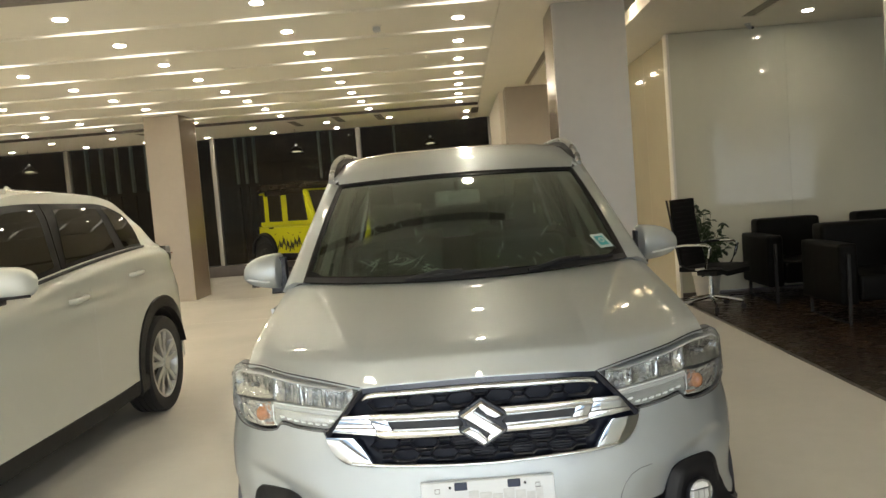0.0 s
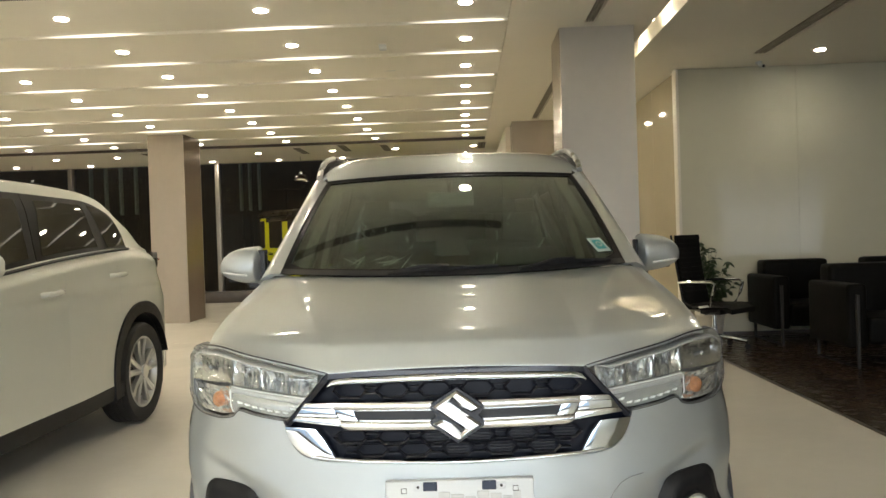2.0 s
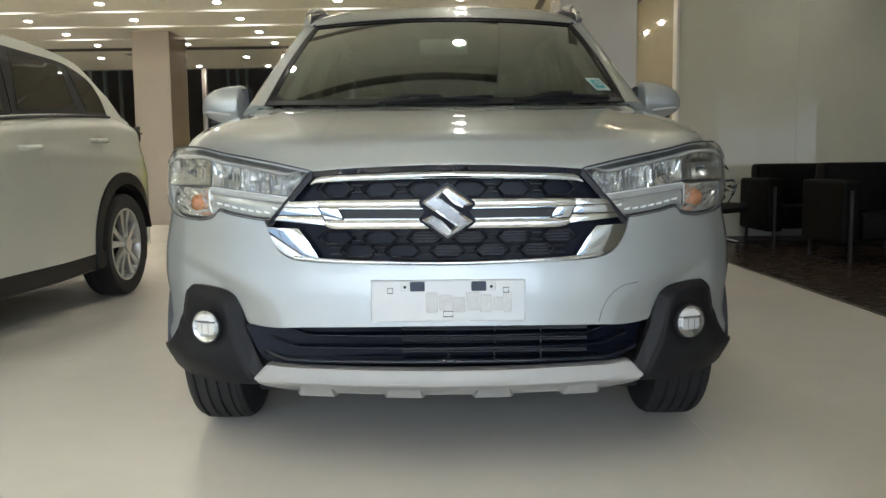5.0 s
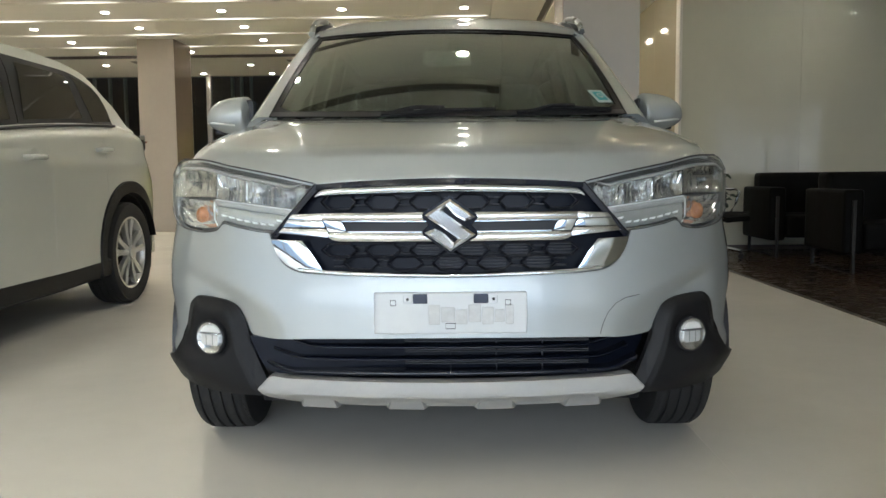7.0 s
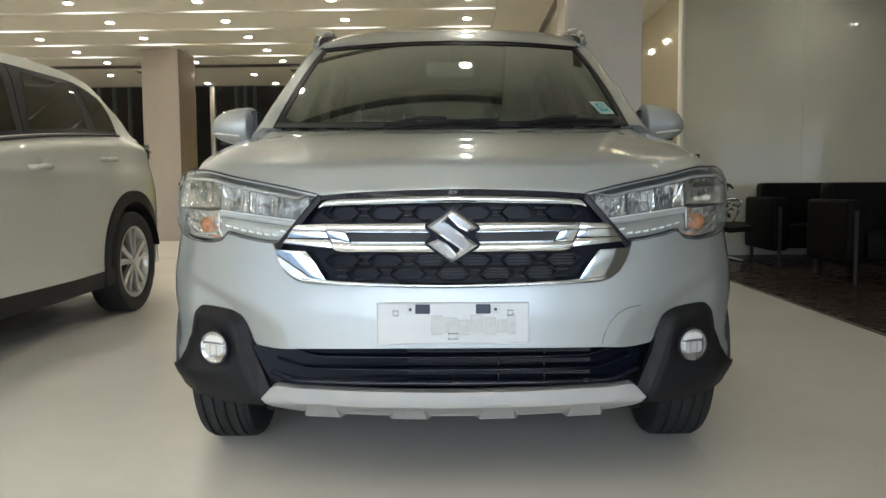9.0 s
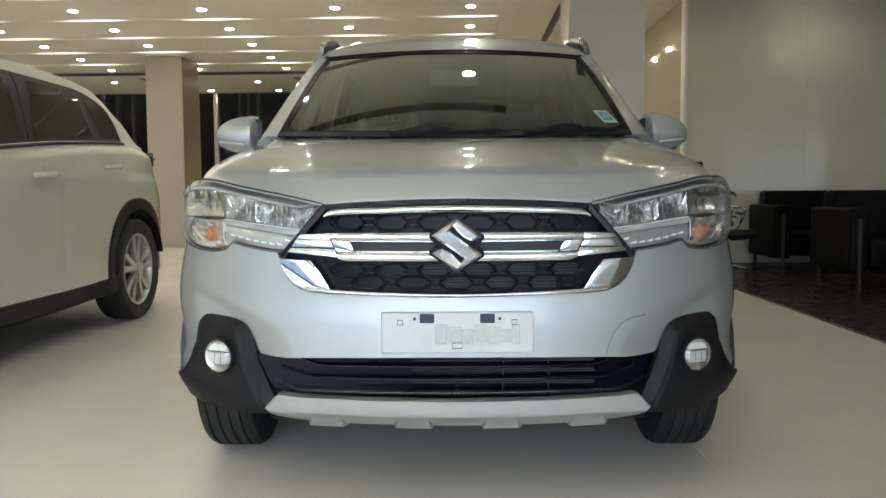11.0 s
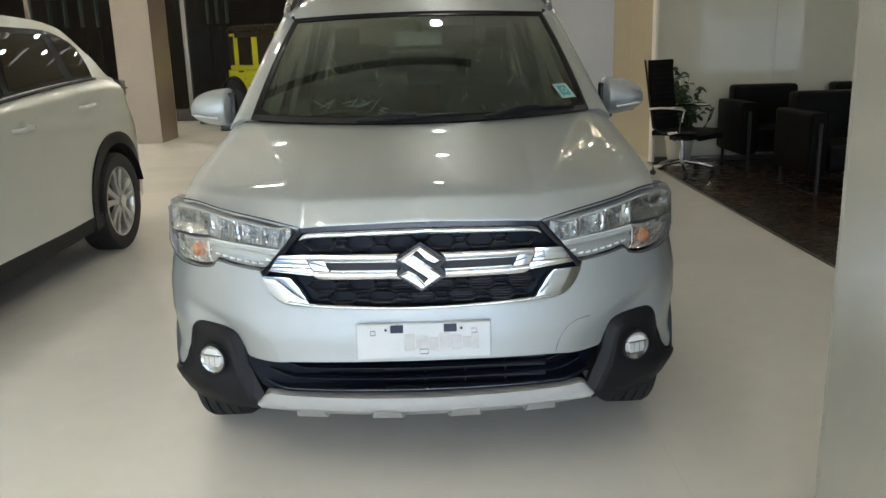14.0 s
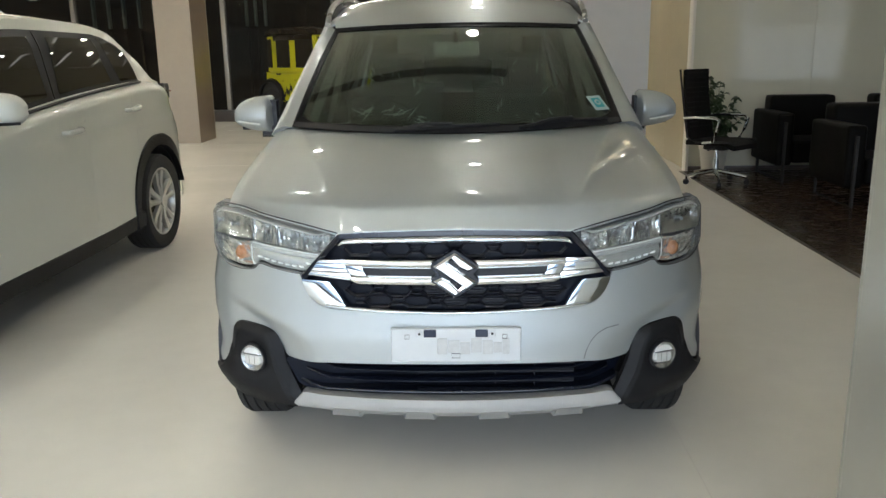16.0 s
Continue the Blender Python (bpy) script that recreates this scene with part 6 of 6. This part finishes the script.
for lo, hi in (((0.105, 0.195), (0.110, 0.195)), ((0.375, 0.735), (0.375, 0.735)), ((0.945, 1.475), (0.945, 1.40))):
    poly = [(lo[0], 1.01), (lo[1], 1.01), (hi[1], 1.515), (hi[0], 1.515)]
    grow = 0.020
    rim = [(lo[0] - grow, 1.01 - grow), (lo[1] + grow, 1.01 - grow), (hi[1] + grow, 1.515 + grow), (hi[0] - grow, 1.515 + grow)]
    f = part("window_frame", slab(rim, 0.043, 0.08, 0.006, 1), TRIM, yc)
    part("pane", slab(poly, 0.036, 0.042, 0.002, 1), JETPANE, f)
part("windscreen", shell([[(1.500 + 0.21 * (1 - v) + 0.004, y, 0.93 + 0.62 * v) for v in (0, 0.5, 1)] for y in (0.12, 0.8, 1.48)], Vector((0.006, 0, 0.002))), JETPANE, yc)
part("door_handle", box(0.40, 0.52, -0.022, 0.004, 0.855, 0.885, 0.006), TRIM, yc)
part("rear_lamp", box(-0.02, 0.07, -0.012, 0.10, 0.74, 0.88, 0.01), PLASTIC, yc)
for x in (0.21, 2.62):
    rows = [[(x + r * math.cos(t), y, 0.40 + r * math.sin(t)) for r, y in ((0.31, 0.06), (0.32, -0.055), (0.365, -0.055), (0.39, 0.0))] for t in np.linspace(-0.1, math.pi + 0.1, 25)]
    part("arch_flare", shell(rows, Vector((0, 0.03, 0))), PLASTIC, yc)
    part("arch_hole", lathe([(0.0, 0.0), (0.33, 0.0), (0.33, 0.02), (0.0, 0.02)], 28, "y", at=(x, -0.008, 0.40)), TRIM, yc)
    w = wheel(yc, 0, 0, 0, -1, 0.30, 0.20, 0.17, 5)
    w.matrix_basis = pose(x, 0.07, 0.30, 0, 0, 90)
    w2 = wheel(yc, 0, 0, 0, -1, 0.30, 0.20, 0.17, 5)
    w2.matrix_basis = pose(x, 1.53, 0.30, 0, 0, -90)
for w in [o for o in yc.children if o.name.startswith("wheel")]:
    for o in w.children:
        if o.data.materials[0] == ALLOY:
            o.data.materials[0] = STEEL
            tagged(o, "dark steel rim" if o.name.startswith("rim") else "")
part("sill", box(0.62, 2.22, -0.02, 0.05, 0.26, 0.36, 0.02), PLASTIC, yc)
part("spare_wheel", lathe([(0.0, -0.10), (0.29, -0.10), (0.33, -0.05), (0.33, 0.05), (0.29, 0.10), (0.0, 0.10)], 28, "x", at=(-0.11, 0.8, 0.86)), RUBBER, yc)
random.seed(5)
for k in range(11):
    cx, h, z0 = 0.68 + 0.115 * k, random.uniform(0.14, 0.27), 0.42 + 0.05 * math.sin(k * 1.7)
    peak = [(-0.085, 0.05), (-0.055, 0.55), (-0.035, 0.42), (-0.012, 1.0), (0.010, 0.70), (0.030, 0.80), (0.050, 0.40), (0.080, 0.15), (0.045, 0.22), (0.022, 0.45), (0.004, 0.12), (-0.020, 0.50), (-0.045, 0.10)]
    part("mountain_decal", prism([(cx + x, z0 + h * z) for x, z in peak], lambda x, z: Vector((x, -0.003 - 0.0004 * (k % 3), z)), (0, 0.004, 0)), TRIM, yc, "black mountain decal", smooth=False)
for x, z in ((0.56, 0.74), (0.95, 0.76), (1.08, 0.72), (1.30, 0.76)):
    part("bird_decal", prism([(x - 0.03, z + 0.012), (x - 0.008, z + 0.004), (x, z - 0.006), (x + 0.010, z + 0.006), (x + 0.03, z + 0.010), (x + 0.004, z - 0.016)], lambda u, w: Vector((u, -0.003, w)), (0, 0.004, 0)), TRIM, yc, "black flying speck decal", smooth=False)

# ---- lounge: armchairs, desk chair, plant ----
def armchair(m):
    a = thing("armchair", "black leatherette club armchair on square chrome legs", "armchair", "lounge armchairs", m)
    part("seat", box(0.17, 0.79, 0.0, 0.66, 0.20, 0.44, 0.04, 3), LEATHER, a)
    part("backrest", box(0.12, 0.84, 0.62, 0.86, 0.20, 0.885, 0.05, 3), LEATHER, a)
    for x in (0.0, 0.79):
        part("armrest", box(x, x + 0.17, 0.02, 0.84, 0.17, 0.73, 0.035, 3), LEATHER, a)
        for y in (0.0, 0.80):
            part("leg", box(x + 0.06, x + 0.09, y - 0.008, y + 0.022, 0.0, 0.64 if y == 0.0 else 0.2, 0.004, 1), STEEL, a)
        part("floor_rail", box(x + 0.055, x + 0.095, 0.0, 0.80, 0.0, 0.012, 0.003, 1), TRIM, a)
    return a


FZ = 0.008
a1 = armchair(pose(3.27, 8.92, FZ))
copy_thing(a1, pose(4.42, 8.92, FZ))
copy_thing(a1, pose(3.34, 7.42, FZ))
copy_thing(a1, pose(4.55, 7.30, FZ))

dc = thing("desk_chair", "black ribbed swivel chair with chrome arms and five-star base", "office chair", "", pose(2.62, 8.88, FZ, 0, 0, -47))
rows = [[(-0.20 - 0.10 * max(0, z - 0.55) - 0.05 * math.sin((z - 0.45) * 3) + 0.02 * (u * u), 0.225 * u, z) for u in np.linspace(-1, 1, 9)] for z in np.linspace(0.455, 1.20, 40)]
part("backrest", shell(rows, Vector((-0.025, 0, 0))), MESHBACK, dc)
for k in range(12):
    z = 0.60 + 0.051 * k
    x = -0.20 - 0.10 * max(0, z - 0.55) - 0.05 * math.sin((z - 0.45) * 3)
    part("rib", tube([(x + 0.004 + 0.02 * u * u, 0.22 * u, z) for u in np.linspace(-1, 1, 9)], 0.0045, 6), MESHBACK, dc)
part("seat", shell([[(x, 0.235 * u, 0.47 + 0.035 * (x + 0.2) - 0.05 * ramp01(x, 0.2, 0.34)) for u in np.linspace(-1, 1, 7)] for x in np.linspace(-0.23, 0.33, 14)], Vector((0, 0, -0.05))), MESHBACK, dc)
for s in (-1, 1):
    part("side_frame", tube([(-0.34, 0.235 * s, 1.20), (-0.27, 0.24 * s, 0.80), (-0.21, 0.245 * s, 0.50), (-0.10, 0.245 * s, 0.455), (0.30, 0.245 * s, 0.475)], 0.011, 8), TRIM, dc)
    part("armrest", tube([(-0.25, 0.26 * s, 0.70), (-0.10, 0.28 * s, 0.715), (0.14, 0.28 * s, 0.715), (0.18, 0.28 * s, 0.69), (0.15, 0.275 * s, 0.58), (0.10, 0.26 * s, 0.47), (-0.02, 0.25 * s, 0.452)], 0.016, 8), CHROME, dc)
part("mechanism", box(-0.12, 0.12, -0.08, 0.08, 0.36, 0.415, 0.02), TRIM, dc)
part("lever", tube([(0.02, -0.07, 0.385), (0.03, -0.22, 0.375)], 0.008, 6), TRIM, dc)
part("gas_lift", lathe([(0.028, 0.10), (0.028, 0.26), (0.02, 0.262), (0.02, 0.37)], 18), CHROME, dc)
for k in range(5):
    a = 2 * math.pi * k / 5 + 0.35
    part("foot", tube([(0.03 * math.cos(a), 0.03 * math.sin(a), 0.135), (0.16 * math.cos(a), 0.16 * math.sin(a), 0.115), (0.32 * math.cos(a), 0.32 * math.sin(a), 0.085)], lambda t: 0.024 - 0.008 * t, 8), CHROME, dc)
    c = part("castor", lathe([(0.0, -0.022), (0.026, -0.022), (0.030, -0.012), (0.030, 0.012), (0.026, 0.022), (0.0, 0.022)], 16, "y"), TRIM, dc)
    c.matrix_basis = pose(0.325 * math.cos(a), 0.325 * math.sin(a), 0.030, 0, 0, math.degrees(a))
    part("castor_stem", tube([(0.32 * math.cos(a), 0.32 * math.sin(a), 0.05), (0.32 * math.cos(a), 0.32 * math.sin(a), 0.09)], 0.010, 6), TRIM, dc)

pp = thing("potted_plant", "leafy dark green plant in a cream ceramic pot", "plant", "", pose(2.78, 9.55, FZ))
part("pot", lathe([(0.0, 0.0), (0.11, 0.0), (0.125, 0.05), (0.155, 0.28), (0.165, 0.29), (0.165, 0.33), (0.150, 0.33), (0.14, 0.27), (0.0, 0.26)], 32), POT, pp, "cream pot")
part("soil", lathe([(0.143, 0.27), (0.08, 0.285), (0.0, 0.29)], 20), SOIL, pp)
random.seed(11)
leaf_bm = bmesh.new()
for k in range(34):
    a, lean, h = random.uniform(0, 6.28), random.uniform(0.03, 0.24), random.uniform(0.35, 0.86)
    pts = [Vector((lean * t * t * math.cos(a) + 0.05 * math.cos(a), lean * t * t * math.sin(a) + 0.05 * math.sin(a), 0.27 + h * t)) for t in np.linspace(0, 1, 6)]
    part("stem", tube(pts, lambda t: 0.005 - 0.003 * t, 5), LEAF, pp)
    for q in range(20):
        t = random.uniform(0.25, 1.0)
        b = Vector((lean * t * t * math.cos(a) + 0.05 * math.cos(a), lean * t * t * math.sin(a) + 0.05 * math.sin(a), 0.27 + h * t))
        d = Vector((random.gauss(0, 1), random.gauss(0, 1), random.uniform(-0.5, 0.6))).normalized()
        sd = d.cross(Vector((0, 0, 1))).normalized()
        L, W = random.uniform(0.06, 0.11), random.uniform(0.02, 0.035)
        up = Vector((0, 0, 0.012))
        rows = [[b, b + up * 0.2, b], [b + d * L * 0.35 - sd * W, b + d * L * 0.35 + up, b + d * L * 0.35 + sd * W], [b + d * L * 0.75 - sd * W * 0.7 - up, b + d * L * 0.75 + up * 0.6, b + d * L * 0.75 + sd * W * 0.7 - up], [b + d * L - up * 2, b + d * L - up * 2, b + d * L - up * 2]]
        g = [[leaf_bm.verts.new(p) for p in r] for r in rows]
        for i in range(3):
            for j in range(2):
                leaf_bm.faces.new((g[i][j], g[i][j + 1], g[i + 1][j + 1], g[i + 1][j]))
tagged(part("foliage", leaf_bm, LEAF, pp), kind="stuff")

# ---- small ceiling and wall things ----
sp = thing("ceiling_speaker", "small grey ceiling detector on a short base", "detector", "", pose(-0.70, 8.15, CZ + 0.03))
part("base", lathe([(0.0, 0.0), (0.05, 0.0), (0.05, -0.02), (0.03, -0.03), (0.0, -0.03)], 20), WHITETRIM, sp)
part("head", box(-0.035, 0.035, -0.06, 0.03, -0.075, -0.03, 0.012), PRINT, sp)
for x, y in ((-0.74, 9.32), (-0.72, 13.5)):
    v = thing("ceiling_vent", "flat round grey vent in the cream ceiling", "air vent", "ceiling vents", pose(x, y, CZ + 0.028))
    part("plate", lathe([(0.0, 0.0), (0.11, 0.0), (0.11, -0.008), (0.09, -0.012), (0.0, -0.012)], 24), PRINT, v)
for x, y in ((-2.3, 16.3), (-1.5, 16.5), (0.42, 16.6), (-3.2, 16.5), (-6.2, 16.5)):
    v = thing("rear_vent", "slim dark rectangular air vent in the rear ceiling", "air vent", "rear ceiling vents", pose(x, y, CZ - 0.02))
    part("backing", box(-0.07, 0.07, -0.50, 0.50, -0.004, 0.0), SLOTDARK, v)
    for k in (-1, 1):
        part("slat", box(0.03 * k - 0.008, 0.03 * k + 0.008, -0.49, 0.49, -0.009, -0.004), SLOTGREY, v)
cc = thing("security_camera", "small white and black dome camera on the ceiling", "security camera", "", pose(3.42, 9.60, CZ))
part("base", lathe([(0.0, 0.0), (0.035, 0.0), (0.035, -0.018), (0.02, -0.024), (0.0, -0.024)], 20), PRINT, cc)
part("body", tube([(0, 0, -0.022), (0.0, -0.03, -0.045), (0.02, -0.08, -0.065)], 0.020, 12), PRINT, cc)
part("eye", lathe([(0.0, -0.004), (0.018, 0.0), (0.0, 0.004)], 14, "y", at=(0.022, -0.085, -0.065)), TRIM, cc)
hc = thing("wall_speaker", "small dark bracket speaker high on the corridor wall", "speaker", "", pose(2.50, 12.6, 2.45))
part("body", box(-0.10, 0.03, -0.13, 0.13, -0.06, 0.06, 0.015), PLASTIC, hc)
part("bracket", box(0.03, 0.074, -0.03, 0.03, -0.02, 0.02, 0.004), PLASTIC, hc)

# rear corner: dark barrier hose on a stand behind the column
bs = thing("floor_stand", "slim pale floor stand with curled foot by the rear glazing", "stand", "", pose(-5.85, 17.7, 0))
part("pole", tube([(0.05, 0, 0.04), (0.02, 0, 0.5), (-0.02, 0, 0.75), (0.05, 0, 1.0), (0.07, 0, 1.35)], 0.014, 8), ALU, bs)
part("foot", tube([(-0.16, 0, 0.012), (0.0, 0, 0.05), (0.10, 0, 0.05), (0.22, 0, 0.012)], 0.012, 8), ALU, bs)

# ---- pieces: lounge planks and floor seams, last ----
pw, plen = 0.185, 1.22
for i in range(30):
    x0 = 2.505 + pw * i
    if x0 + pw > 8.0:
        break
    for j in range(10):
        y0 = -1.0 + plen * j + (0.41 * (i % 3)) - 0.4
        y1 = min(y0 + plen - 0.003, 9.81)
        y0 = max(y0, -0.995)
        if y1 - y0 < 0.1:
            continue
        o = part("plank", box(-pw / 2 + 0.0005, pw / 2 - 0.0005, -(y1 - y0) / 2, (y1 - y0) / 2, 0.0, 0.0045, 0.0008, 1), WOOD, wf, smooth=False)
        o.location = (x0 + pw / 2, (y0 + y1) / 2, 0.0035)
fl = bpy.data.objects["floor"]
for x in (-10.4, -7.8, -5.2, 0.83):
    part("seam", box(x - 0.002, x + 0.002, FACADE_Y + 0.02, BACK - 0.15, -0.004, 0.0006), SEAM, fl, smooth=False)
for y in (10.8, 13.4, 16.0):
    part("seam", box(XL + 0.02, 2.46, y - 0.002, y + 0.002, -0.004, 0.0007), SEAM, fl, smooth=False)
